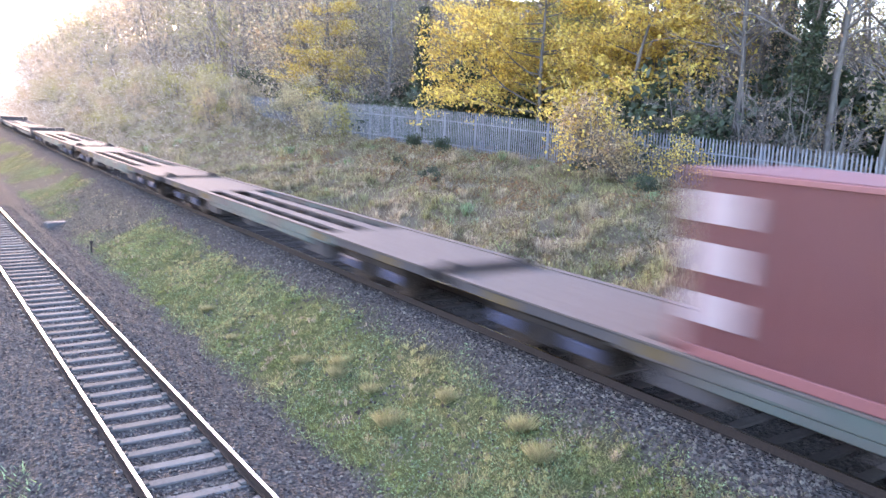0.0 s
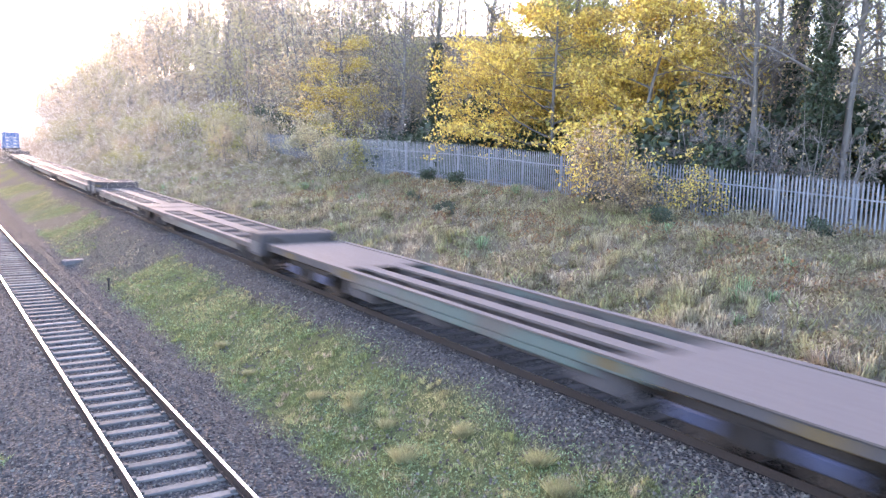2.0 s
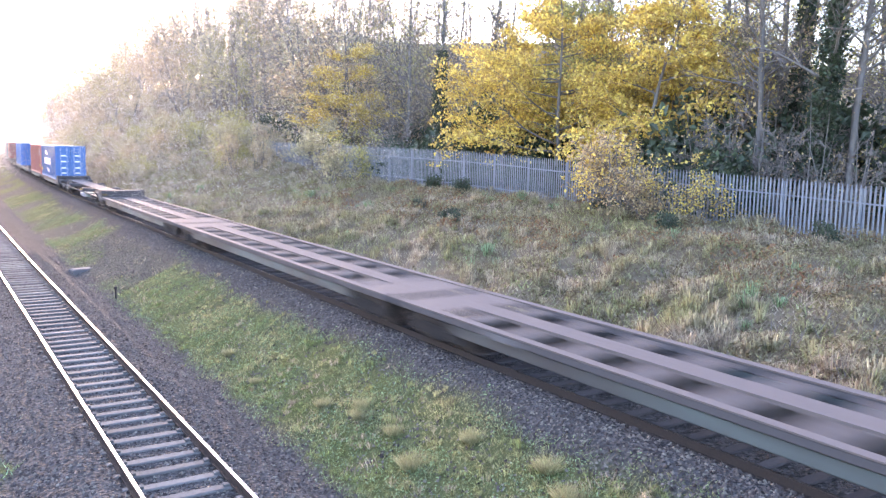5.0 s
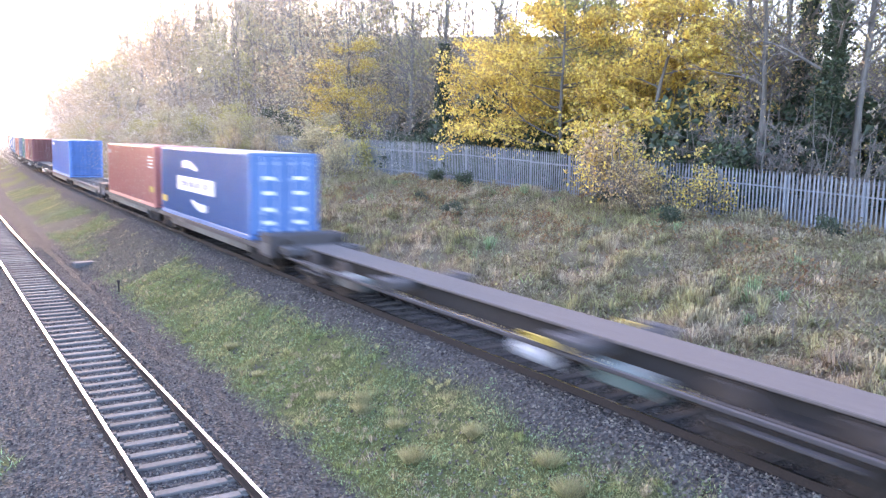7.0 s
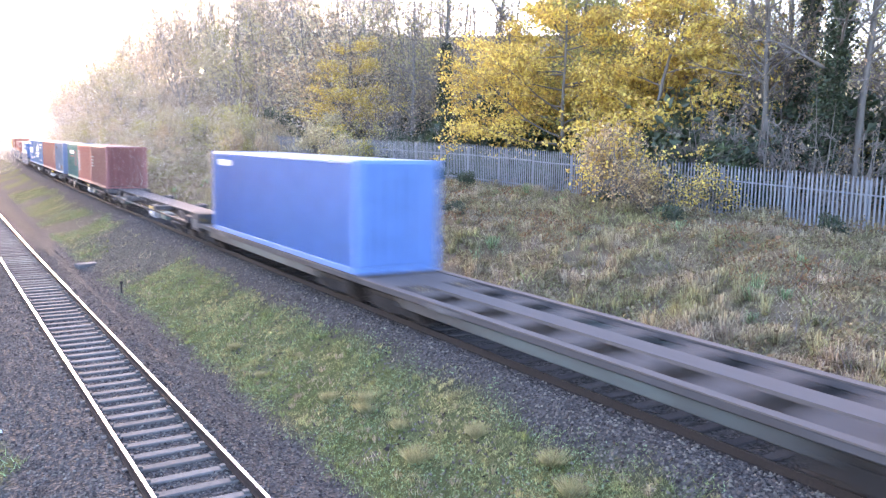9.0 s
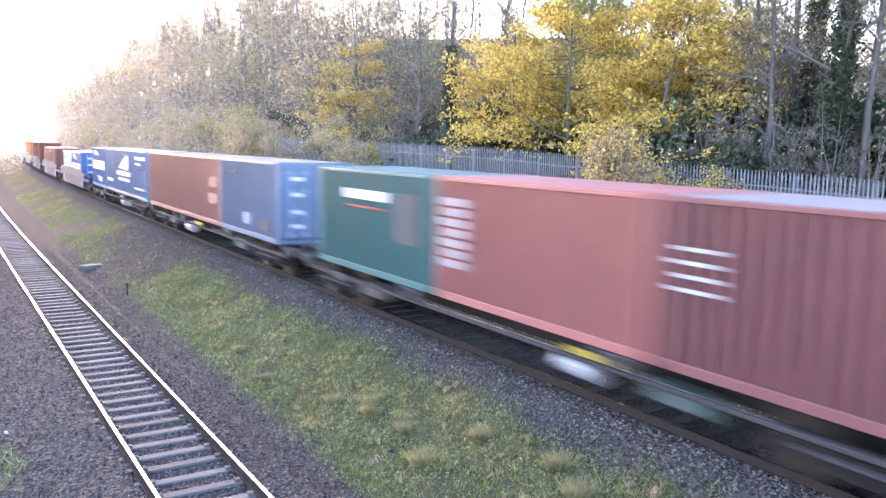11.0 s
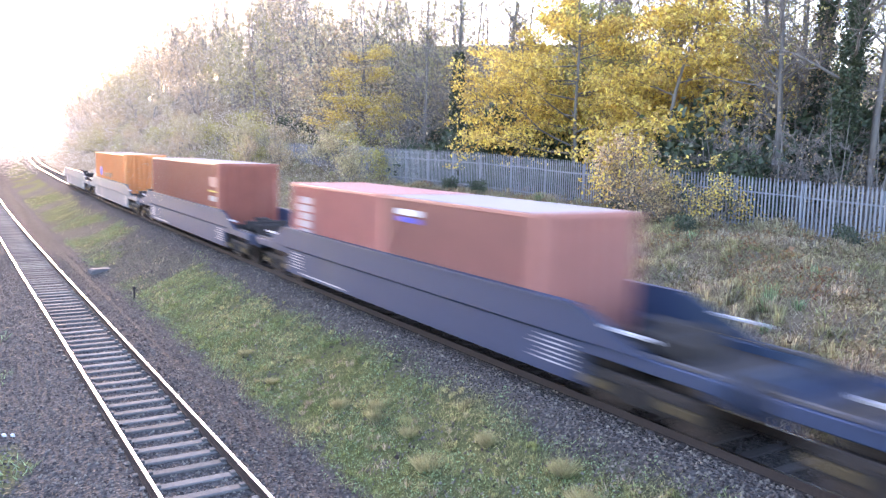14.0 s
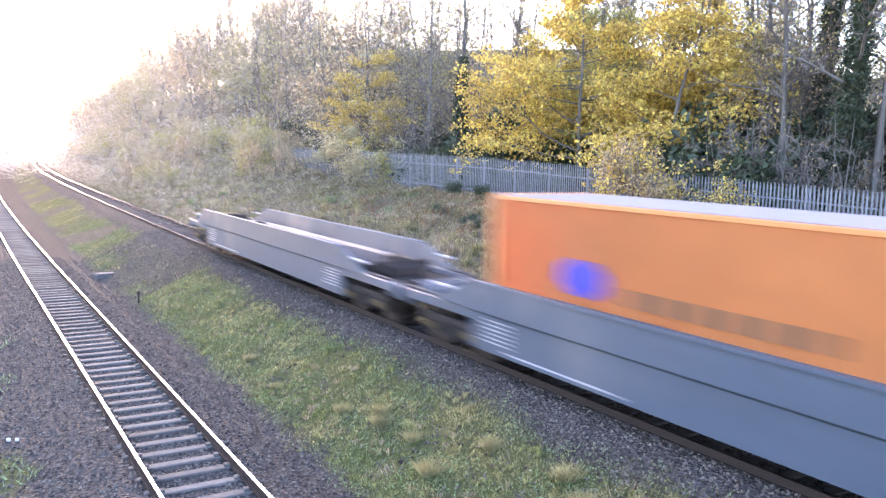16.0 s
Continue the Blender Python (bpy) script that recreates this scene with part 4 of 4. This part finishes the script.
def flat_wagon(length=20.4):
    """A long flat wagon, plated over the bogies and open between its beams in the middle."""
    w, h = new("flat_wagon"), length / 2 - 0.35
    for s in (-1, 1):
        x0, x1 = sorted((s * 1.24, s * 1.14))
        part("side_sill", boxes((x0, x1, -5.4, 5.4, 0.7, 0.955), (min(s * 1.22, s * 1.16), max(s * 1.22, s * 1.16), -4.2, 4.2, 0.56, 0.71), bevel=0.02), MAT["frame_green"], w, "faded green side sill")
        for e in (-1, 1):
            y0, y1 = sorted((e * 5.402, e * h))
            part("end_sill", boxes((x0, x1, y0, y1, 0.76, 0.953), bevel=0.02), MAT["frame_grey"], w, "grimy grey end of the side sill")
            for o in (-1.0, 1.0):
                part("spring_cover", boxes((s * 1.12 - 0.05, s * 1.12 + 0.05, e * (h - 2.6) + o - 0.3, e * (h - 2.6) + o + 0.3, 0.34, 0.56), bevel=0.03), MAT["blue_grime"], w, "grimy blue axle spring cover")
        part("brake_rod", boxes((s * 0.95 - 0.04, s * 0.95 + 0.04, -3.6, -1.2, 0.42, 0.5), bevel=0.02), MAT["frame_grey"], w)
        part("brake_cylinder_box", boxes((s * 0.95 - 0.12, s * 0.95 + 0.12, 0.4, 1.3, 0.34, 0.62), bevel=0.02), MAT["frame_grey"], w)
        part("sill_flange", boxes((min(s * 1.27, s * 1.1), max(s * 1.27, s * 1.1), -h, h, 0.955, 0.985)), MAT["deck"], w)
        part("deck_plate", boxes((-1.09, 1.09, s * (h - 2.5) - 2.5, s * (h - 2.5) + 2.5, 0.93, 0.965), bevel=0.005), MAT["deck"], w, "dusty worn steel deck plate")
        for o, a in ((0.44, 0.17),):
            part("beam", boxes((s * o - a, s * o + a, -h + 4.9, h - 4.9, 0.90, 0.955), (s * o - 0.03, s * o + 0.03, -h + 4.9, h - 4.9, 0.45, 0.9)), MAT["deck"], w)
        part("headstock", boxes((-1.2, 1.2, s * h - 0.12, s * h + 0.12, 0.72, 0.97), bevel=0.02), MAT["frame_dark"], w)
        part("equipment_box", boxes((-1.12, -0.8, s * 4.2 - 0.7, s * 4.2 + 0.6, 0.3, 0.7), bevel=0.03), MAT["frame_grey"], w)
        bogie(w, s * (h - 2.6), 0.46, 2.0)
    for k in range(5):
        part("cross_member", boxes((-1.14, 1.14, -3.2 + 1.6 * k - 0.06, -3.2 + 1.6 * k + 0.06, 0.55, 0.88)), MAT["frame_dark"], w)
    for y in (-h + 1.6, -h + 5.2, h - 5.2, h - 1.6):
        part("label_panel", boxes((-1.252, -1.24, y - 0.35, y + 0.35, 0.76, 0.92)), MAT["yellow_dirty"], w, "small faded yellow label")
    part("number_board", boxes((-1.252, -1.24, h - 7.6, h - 6.7, 0.76, 0.9)), MAT["lid"], w)
    buffers(w, length, 0.98 - 0.08)
    return tagged(w, "long flat container wagon with dusty deck and faded green sills", "wagon", group="train wagons")


def ladder_wagon(length, raised=(False, False)):
    """A low platform of two side beams, a middle beam and cross members, like a ladder."""
    w, h = new("low_platform_wagon"), length / 2 - 0.12
    for s in (-1, 1):
        part("side_beam", boxes((min(s * 1.26, s * 1.08), max(s * 1.26, s * 1.08), -h, h, 0.66, 0.8), bevel=0.02),
             MAT["frame_grey"], w, "grimy grey side beam")
        part("lower_beam", boxes((min(s * 1.2, s * 1.12), max(s * 1.2, s * 1.12), -h + 2.2, h - 2.2, 0.42, 0.655), bevel=0.02), MAT["frame_weathered"], w, "weathered grey green lower beam")
        part("beam_top", boxes((min(s * 1.27, s * 1.07), max(s * 1.27, s * 1.07), -h, h, 0.797, 0.822)), MAT["deck"], w)
        e = (0 if s < 0 else 1)
        part("end_plate", boxes((-1.06, 1.06, s * (h - 0.9) - 0.9, s * (h - 0.9) + 0.9, 0.765, 0.80), bevel=0.005), MAT["deck"], w)
        if raised[e]:
            part("raised_end", boxes((-1.25, 1.25, s * (h - 0.55) - 0.5, s * (h - 0.55) + 0.5, 0.8, 1.2), (-1.28, -1.0, s * (h - 0.5) - 0.53, s * (h - 0.5) + 0.53, 0.5, 1.22),
                 (1.0, 1.28, s * (h - 0.5) - 0.53, s * (h - 0.5) + 0.53, 0.5, 1.22), bevel=0.03), MAT["end_grey"], w, "raised grey steel wagon end")
            part("corner_panel", boxes((-1.22, -0.95, s * h - (1.09 if s > 0 else -1.05), s * h - (1.05 if s > 0 else -1.09), 0.9, 1.02)), MAT["yellow_dirty"], w, "small dirty yellow corner panel")
            part("data_panel", boxes((-1.292, -1.28, s * (h - 0.5) - 0.3, s * (h - 0.5) + 0.3, 0.6, 0.95)), MAT["lid"], w)
        bogie(w, s * (h - 1.5), 0.36, 1.6)
    part("middle_beam", boxes((-0.27, 0.27, -h + 1.7, h - 1.7, 0.74, 0.81), (-0.05, 0.05, -h + 1.7, h - 1.7, 0.3, 0.74)), MAT["deck"], w, "wide dusty middle beam")
    n = int((2 * h - 3) / 1.55)
    for k in range(n):
        y = -h + 2.4 + (2 * h - 4.8) * k / max(1, n - 1)
        part("cross_member", boxes((-1.1, 1.1, y - 0.27, y + 0.27, 0.67, 0.765), bevel=0.01), MAT["deck"], w)
    part("data_panel", boxes((-1.272, -1.26, h - 4.5, h - 3.6, 0.65, 0.77)), MAT["lid"], w)
    return tagged(w, "low ladder-framed container wagon with dusty steel beams", "wagon", group="train wagons")


def spine_wagon(tank_y=-2.3, cover_y=-2.85, length=20.2):
    """A skeletal wagon with one broad spine and outrigger arms."""
    w, h = new("skeletal_wagon"), length / 2 - 0.4
    part("spine", boxes((-0.52, 0.52, -h, h, 0.9, 0.965), bevel=0.015), MAT["deck"], w, "broad dusty steel spine deck")
    part("spine_web", boxes((-0.35, 0.35, -h + 0.4, h - 0.4, 0.5, 0.9), bevel=0.015), MAT["frame_dark"], w, "grimy black spine web")
    for k, y in enumerate((-h + 0.4, -h + 6.2, -3.1, 3.1, h - 6.2, h - 0.4)):
        part("outrigger", boxes((-1.25, 1.25, y - 0.13, y + 0.13, 0.74, 0.93), (-1.25, -0.98, y - 0.2, y + 0.2, 0.86, 0.965), (0.98, 1.25, y - 0.2, y + 0.2, 0.86, 0.965), bevel=0.015), MAT["frame_grey"], w)
    for s in (-1, 1):
        bogie(w, s * (h - 2.3), 0.46, 2.0)
        part("side_bar", boxes((min(s * 1.2, s * 1.12), max(s * 1.2, s * 1.12), -h + 0.4, h - 0.4, 0.64, 0.71), bevel=0.01), MAT["end_grey"], w)
        part("headstock", boxes((-1.2, 1.2, s * h - 0.12, s * h + 0.12, 0.74, 0.97), bevel=0.02), MAT["frame_grey"], w)
        for y in (-h + 5.1, h - 4.4):
            part("equipment_box", boxes((min(s * 1.15, s * 0.7), max(s * 1.15, s * 0.7), y - 0.6, y + 0.6, 0.4, 0.72), bevel=0.04), MAT["frame_green"], w)
        bm = bmesh.new()
        disc(bm, (s * 0.98, tank_y, 0.47), (0, 1, 0), 0.19, 0.85, 18)
        part("air_tank", bm, MAT["tank"], w, "pale grey air tank")
        part("tank_cover", boxes((min(s * 1.22, s * 1.15), max(s * 1.22, s * 1.15), cover_y - 0.55, cover_y + 0.55, 0.74, 0.86), bevel=0.01), MAT["yellow"], w, "yellow painted panel")
        part("data_panel", boxes((min(s * 1.215, s * 1.2), max(s * 1.215, s * 1.2), h - 2.9, h - 2.4, 0.58, 0.78)), MAT["lid"], w)
        for y in (-h + 2.1, h - 2.3):
            part("step_board", boxes((min(s * 1.25, s * 1.12), max(s * 1.25, s * 1.12), y - 0.9, y + 0.9, 0.5, 0.54)), MAT["end_grey"], w)
    buffers(w, length, 0.9)
    return tagged(w, "skeletal container wagon with a broad spine and grimy grey bogies", "wagon", group="train wagons")


def pocket_wagon(mat, label, length=20.2):
    """A wagon with a deep trough between high side walls, and low ends over the bogies."""
    w, h, q = new("pocket_wagon"), length / 2 - 0.3, 6.9
    for s in (-1, 1):
        bm = bmesh.new()
        prof = [(1.25, 0.36), (1.25, 1.08), (1.33, 1.14), (1.33, 1.68), (1.37, 1.68), (1.37, 1.74), (1.22, 1.74), (1.22, 1.2), (1.17, 1.1), (1.17, 0.36)]
        rows = [[bm.verts.new((s * x, y, z)) for x, z in prof] for y in (-q, q)]
        for i in range(len(prof)):
            bm.faces.new((rows[0][i], rows[0][(i + 1) % len(prof)], rows[1][(i + 1) % len(prof)], rows[1][i]))
        bm.faces.new(rows[0]), bm.faces.new(rows[1])
        bmesh.ops.recalc_face_normals(bm, faces=bm.faces[:])
        part("side_wall", bm, mat, w)
        for e in (-1, 1):
            y0, y1 = sorted((e * q, e * (q + 1.1)))
            wedge = shape([(e * q, 1.15), (e * (q + 1.5), 1.15), (e * (q + 1.5), 1.2), (e * (q + 0.25), 1.66), (e * q, 1.68)], s * 1.29 + 0.04, 0.08)
            part("wall_end", wedge, mat, w, "sloping end of the side wall")
            part("end_step", boxes((s * 1.29 - 0.05, s * 1.29 + 0.05, e * (q + 1.15) - 0.4, e * (q + 1.15) + 0.4, 1.44, 1.48)), MAT["tank"], w, "pale grey hand rail")
            y0, y1 = sorted((e * q, e * h))
            part("end_sill", boxes((min(s * 1.26, s * 1.1), max(s * 1.26, s * 1.1), y0, y1, 0.92, 1.14), bevel=0.02), mat, w)
            for k in range(6):
                part("data_line", boxes((min(s * 1.262, s * 1.25), max(s * 1.262, s * 1.25), e * (q - 0.75) - 0.45, e * (q - 0.75) + 0.45 - 0.12 * (k % 3), 0.56 + 0.085 * k, 0.585 + 0.085 * k)),
                     MAT["tank"], w, "pale printed data line")
        part("white_line", boxes((min(s * 1.258, s * 1.25), max(s * 1.258, s * 1.25), q - 4.2, q - 1.2, 0.43, 0.465)), MAT["tank"], w)
    part("floor", boxes((-1.17, 1.17, -q, q, 0.36, 0.44)), MAT["frame_grey"], w)
    for e in (-1, 1):
        part("pocket_end", boxes((-1.17, 1.17, e * q - 0.06, e * q + 0.06, 0.44, 1.2)), MAT["frame_dark"], w)
        part("end_deck", boxes((-1.1, 1.1, e * (q + h) / 2 - (h - q) / 2, e * (q + h) / 2 + (h - q) / 2, 0.9, 0.99)), MAT["frame_dark"], w)
        part("hitch", boxes((-0.5, 0.5, e * (q + 1.0) - 0.5, e * (q + 1.0) + 0.5, 0.99, 1.3), (-0.8, 0.8, e * (q + 1.1) - 0.12, e * (q + 1.1) + 0.12, 1.1, 1.42), (-0.25, 0.25, e * (q + 0.7) - 0.2, e * (q + 0.7) + 0.2, 1.3, 1.5),
             bevel=0.03), MAT["frame_dark"], w, "dark folded trailer hitch")
        for x in (-1.15, 1.15):
            part("end_rail", boxes((x - 0.05, x + 0.05, e * (h - 0.7) - 0.6, e * (h - 0.7) + 0.6, 1.14, 1.2), bevel=0.01), MAT["frame_grey"], w)
        part("headstock", boxes((-1.25, 1.25, e * h - 0.12, e * h + 0.12, 0.78, 1.1), bevel=0.02), mat, w)
        bogie(w, e * (h - 1.75), 0.46, 1.8)
        for o in (-0.9, 0.9):
            part("axle_cover", boxes((-1.2, -1.1, e * (h - 1.75) + o - 0.2, e * (h - 1.75) + o + 0.2, 0.4, 0.54), bevel=0.02), MAT["yellow_dirty"], w, "dirty yellow axlebox cover")
    buffers(w, length, 0.98)
    return tagged(w, label, "wagon", group="train wagons")


def build_train():
    flat = flat_wagon()
    ride(flat, -7.2, 20.4)
    for u in (13.4, 34.0, 54.7):
        ride(copy_thing(flat, Matrix()), u, 20.4)
    ride(ladder_wagon(15.1, (True, False)), 75.4, 15.1)
    ride(ladder_wagon(15.1, (False, True)), 90.6, 15.1)
    ride(ladder_wagon(19.1, (True, False)), 106.0, 19.1)
    mid = ladder_wagon(19.1)
    ride(mid, 125.2, 19.1)
    ride(copy_thing(mid, Matrix()), 144.4, 19.1)
    ride(ladder_wagon(19.1, (False, True)), 163.6, 19.1)
    for u in (203.5, 234.1):
        ride(ladder_wagon(15.1, (True, False)), u, 15.1)
        ride(ladder_wagon(15.1, (False, True)), u + 15.2, 15.1)
    spine = spine_wagon()
    ride(spine, 183.0, 20.2)
    for u in (264.5, 284.6, 325.2):
        ride(copy_thing(spine, Matrix()), u, 20.2)
    ride(spine_wagon(2.6, 0.8), 304.9, 20.2)
    blue = pocket_wagon(MAT["pocket"], "slate blue pocket wagon with high steel side walls")
    ride(blue, 345.6, 20.2)
    for u in (366.0, 386.5):
        ride(copy_thing(blue, Matrix()), u, 20.2)
    grey = pocket_wagon(MAT["pocket_grey"], "blue grey pocket wagon with high steel side walls")
    ride(grey, 406.9, 20.2)
    ride(copy_thing(grey, Matrix()), 427.2, 20.2)

    container(-4.89, 12.19, 2.59, 0.99, "maroon", "maroon corrugated steel container with three white panels",
              marks=[slab("panel", "pink_print", 11.25, 12.05, z, z + 0.42) for z in (1.86, 1.18, 0.48)], roof=PAINT["maroon"])
    container(205.7, 12.19, 2.9, 0.83, "blue", "royal blue container with white bands and closed doors", True,
              [slab("band", "white", 4.0, 9.3, 1.17, 1.75), arc(6.3, 8.4, 2.0, 2.42), arc(5.0, 7.1, 0.45, 0.88, False), slab("label", "yellow", 11.2, 12.0, 0.5, 0.78),
               *[slab("lettering", "blue_mark", 4.6 + 1.1 * k, 5.3 + 1.1 * k, 1.36, 1.56) for k in range(4)]], roof=MAT["tank"])
    container(219.3, 12.19, 2.9, 0.83, "red", "red oxide container with small labels", False,
              [slab("label", "yellow", 0.25, 1.0, 0.7, 0.98), *bars(0.45, 1.35, 1.85, 2.5, 4, "white", 0.4), slab("label", "pink_print", 11.1, 11.8, 2.35, 2.55)], roof=PAINT["red"])
    container(249.2, 12.19, 2.9, 0.83, "bright", "plain bright blue container", False, [slab("label", "white", 10.0, 11.4, 2.42, 2.62)], roof=MAT["tank"])
    container(284.5, 6.06, 2.59, 0.98, "maroon", "short maroon corrugated steel container", False, bars(5.0, 5.7, 1.2, 2.0, 4, "white", 0.3))
    container(290.75, 6.06, 2.59, 0.98, "red", "short red container with white printed lines", False, bars(4.9, 5.95, 0.7, 2.2, 7, "pink_print", 0.75), roof=PAINT["red"])
    container(297.0, 6.06, 2.59, 0.98, "green", "short sea green container with a white band", False,
              [slab("band", "white", 2.1, 4.45, 1.84, 2.08), slab("line", "red_mark", 2.25, 4.2, 1.63, 1.68), slab("panel", "lid", 0.6, 1.7, 0.95, 2.1)], roof=PAINT["green"])
    container(306.4, 6.06, 2.59, 0.98, "pale", "short faded blue container with closed doors", True, [slab("patch", "rod", 2.6, 3.4, 0.4, 0.8), slab("patch", "lid", 0.6, 1.9, 0.3, 0.7), slab("label", "lid", 4.2, 5.2, 2.05, 2.25)])
    container(312.6, 12.19, 2.59, 0.98, "rust", "long brick red container", False, bars(0.3, 1.5, 0.8, 2.1, 2, "faded_red", 0.6))
    container(325.5, 12.19, 2.59, 0.98, "slate", "steel blue container with a white sail shaped emblem", False,
              [("emblem", "white", [(8.1, 1.5), (5.0, 1.42), (4.9, 2.24), (5.6, 2.24)]), slab("band", "white", 4.35, 8.6, 1.08, 1.34), slab("band", "white", 4.7, 8.2, 0.78, 0.95),
               slab("mark", "white", 10.0, 12.0, 0.6, 0.78), slab("line", "white", 0.5, 2.9, 2.08, 2.26), slab("line", "white", 1.55, 2.85, 1.8, 1.92),
               slab("line", "lid", 0.6, 1.85, 1.52, 1.66), slab("line", "white", 0.75, 3.3, 0.5, 0.6)], roof=MAT["tank"])
    container(338.0, 6.06, 2.59, 0.98, "blue", "short royal blue container with a white band", False,
              [slab("band", "white", 0.7, 5.6, 1.14, 1.72), arc(3.0, 5.0, 2.0, 2.38), arc(1.8, 3.6, 0.35, 0.78, False)], roof=MAT["tank"])
    container(350.0, 6.06, 2.5, 0.55, "blue", "short royal blue container with white band in a pocket wagon", True,
              [slab("band", "white", 0.7, 5.5, 1.15, 1.62), arc(2.8, 4.7, 1.85, 2.36), *[slab("lettering", "blue_mark", 1.2 + 1.1 * k, 1.9 + 1.1 * k, 1.3, 1.48) for k in range(4)]], roof=PAINT["blue"])
    container(356.15, 6.06, 2.5, 0.55, "white", "short off white container with a small red mark", False, [slab("mark", "red_mark", 4.3, 5.5, 1.98, 2.1), slab("mark", "red_mark", 4.5, 5.2, 1.86, 1.94)], roof=MAT["white"])
    container(370.5, 6.06, 2.59, 0.55, "rust", "short brick red container in a pocket wagon", False, [slab("label", "white", 4.3, 5.3, 2.16, 2.3), slab("label", "blue_mark", 4.3, 5.3, 2.0, 2.12)])
    container(376.64, 6.06, 2.59, 0.55, "red", "short red container with white printed lines in a pocket wagon", False, bars(4.45, 5.5, 0.85, 2.25, 6, "pink_print", 0.8), roof=PAINT["red"])
    container(390.75, 12.19, 2.9, 0.6, "brick", "tall brick red container in a pocket wagon", False,
              [slab("label", "faded_red", 0.2, 1.2, 1.95, 2.34), slab("label", "roof", 0.2, 1.2, 1.38, 1.58), slab("label", "yellow", 0.2, 1.3, 1.74, 1.8), slab("label", "yellow", 0.2, 1.3, 1.1, 1.16)])
    container(411.2, 12.19, 2.9, 0.6, "orange", "tall orange container with a blue emblem and brown lettering", False,
              [("emblem", "blue_mark", [(9.5 + 0.6 * math.cos(a), 1.6 + 0.34 * math.sin(a)) for a in (0.4, 1.2, 2.0, 2.8, 3.6, 4.4, 5.2, 6.0)]),
               *[slab("lettering", "brown_mark", 4.9 + 0.62 * k, 5.35 + 0.62 * k, 1.3, 1.58) for k in range(6)]])


# ---------------------------------------------------------------- small things by the line
def tussock(x, y, size):
    """A clump of long dry grass."""
    vs, fs = [], []
    for k in range(800):
        a, r = random.uniform(0, 6.283), size * 0.45 * math.sqrt(random.random())
        v, f = blade(0, 0, 0.25 * size, 0.85 * size, 0.6, 0.005)
        v = v + np.array((math.cos(a) * r, math.sin(a) * r, -0.03))
        v[2, :2] += np.array((math.cos(a), math.sin(a))) * size * 0.22
        fs += [tuple(i + 3 * k for i in q) for q in f]
        vs.append(v)
    ob = new("grass_tussock", raw("grass_tussock", np.concatenate(vs), fs, MAT["tussock"]))
    ob.matrix_basis = pose(x, y, float(land(x, y)) + heave(x, y))
    tagged(ob, "clump of long pale dry grass between the tracks", "grass tussock", group="grass tussocks")


def build_small():
    for x, y, s in ((3.37, 11.4, 0.4), (3.43, 15.1, 0.3), (3.63, 13.8, 0.34), (3.8, 14.1, 0.3), (3.7, 12.6, 0.28), (4.3, 11.0, 0.3), (3.2, 20.5, 0.26), (4.5, 9.2, 0.34), (4.2, 8.4, 0.36), (3.0, 18.0, 0.22)):
        tussock(x, y, s)
    for x, y in ((-2.45, 17.85), (-2.6, 17.9)):
        bm = bmesh.new()
        bmesh.ops.create_icosphere(bm, subdivisions=1, radius=0.05)
        for v in bm.verts:
            v.co *= random.uniform(0.75, 1.2)
        rock = new("pale_stone", mesh_of(bm, "pale_stone", MAT["white"]))
        rock.matrix_basis = pose(x, y, float(land(x, y)) + 0.03)
        tagged(rock, "small pale stone lying on the dark ballast", "stone")
    lid = new("cable_trough_lid", mesh_of(boxes((-0.45, 0.45, -0.3, 0.3, -0.1, 0.09), (-0.4, 0.4, -0.25, 0.25, 0.09, 0.12), bevel=0.015), "cable_trough_lid", MAT["lid"]))
    lid.matrix_basis = pose(2.5, 38.7, float(land(2.5, 38.7)) + 0.02, 0, 0, 8)
    tagged(lid, "grey concrete cable trough lid in the grass", "trough lid")
    bm = bmesh.new()
    disc(bm, (0, 0, 0.2), (0, 0, 1), 0.03, 0.5, 8)
    box(bm, -0.05, 0.05, -0.05, 0.05, 0.4, 0.5, 0.01)
    peg = new("marker_peg", mesh_of(bm, "marker_peg", MAT["frame_dark"]))
    peg.matrix_basis = pose(2.46, 31.1, float(land(2.46, 31.1)))
    tagged(peg, "small dark marker peg beside the track", "marker peg")


def motions():
    """The train comes down the line at a steady speed and passes."""
    for ob, mid, z in RIDERS:
        rows = []
        for k in range(17):
            y = mid - SPEED * k
            rows.append((k, pose(track_x(y), y, TRACK_Z + z, 0, 0, -math.degrees(math.atan(2 * BEND * max(0.0, y))))))
        walk(ob, rows)


build_ground()
build_trees()
build_small()
build_train()
build_fence()
build_track("track_near", near_x, 0.0, 0.6011, 12.822 - 0.6011 * 27, -6.4, 150, MAT["sleeper"], "railway track with pale worn sleepers and shiny rails")
build_track("track_far", track_x, TRACK_Z, 0.65, -4.8, -440.0, 470, MAT["sleeper_dark"], "railway track with dark sleepers carrying the train")
build_cover()
build_glare_haze()
motions()
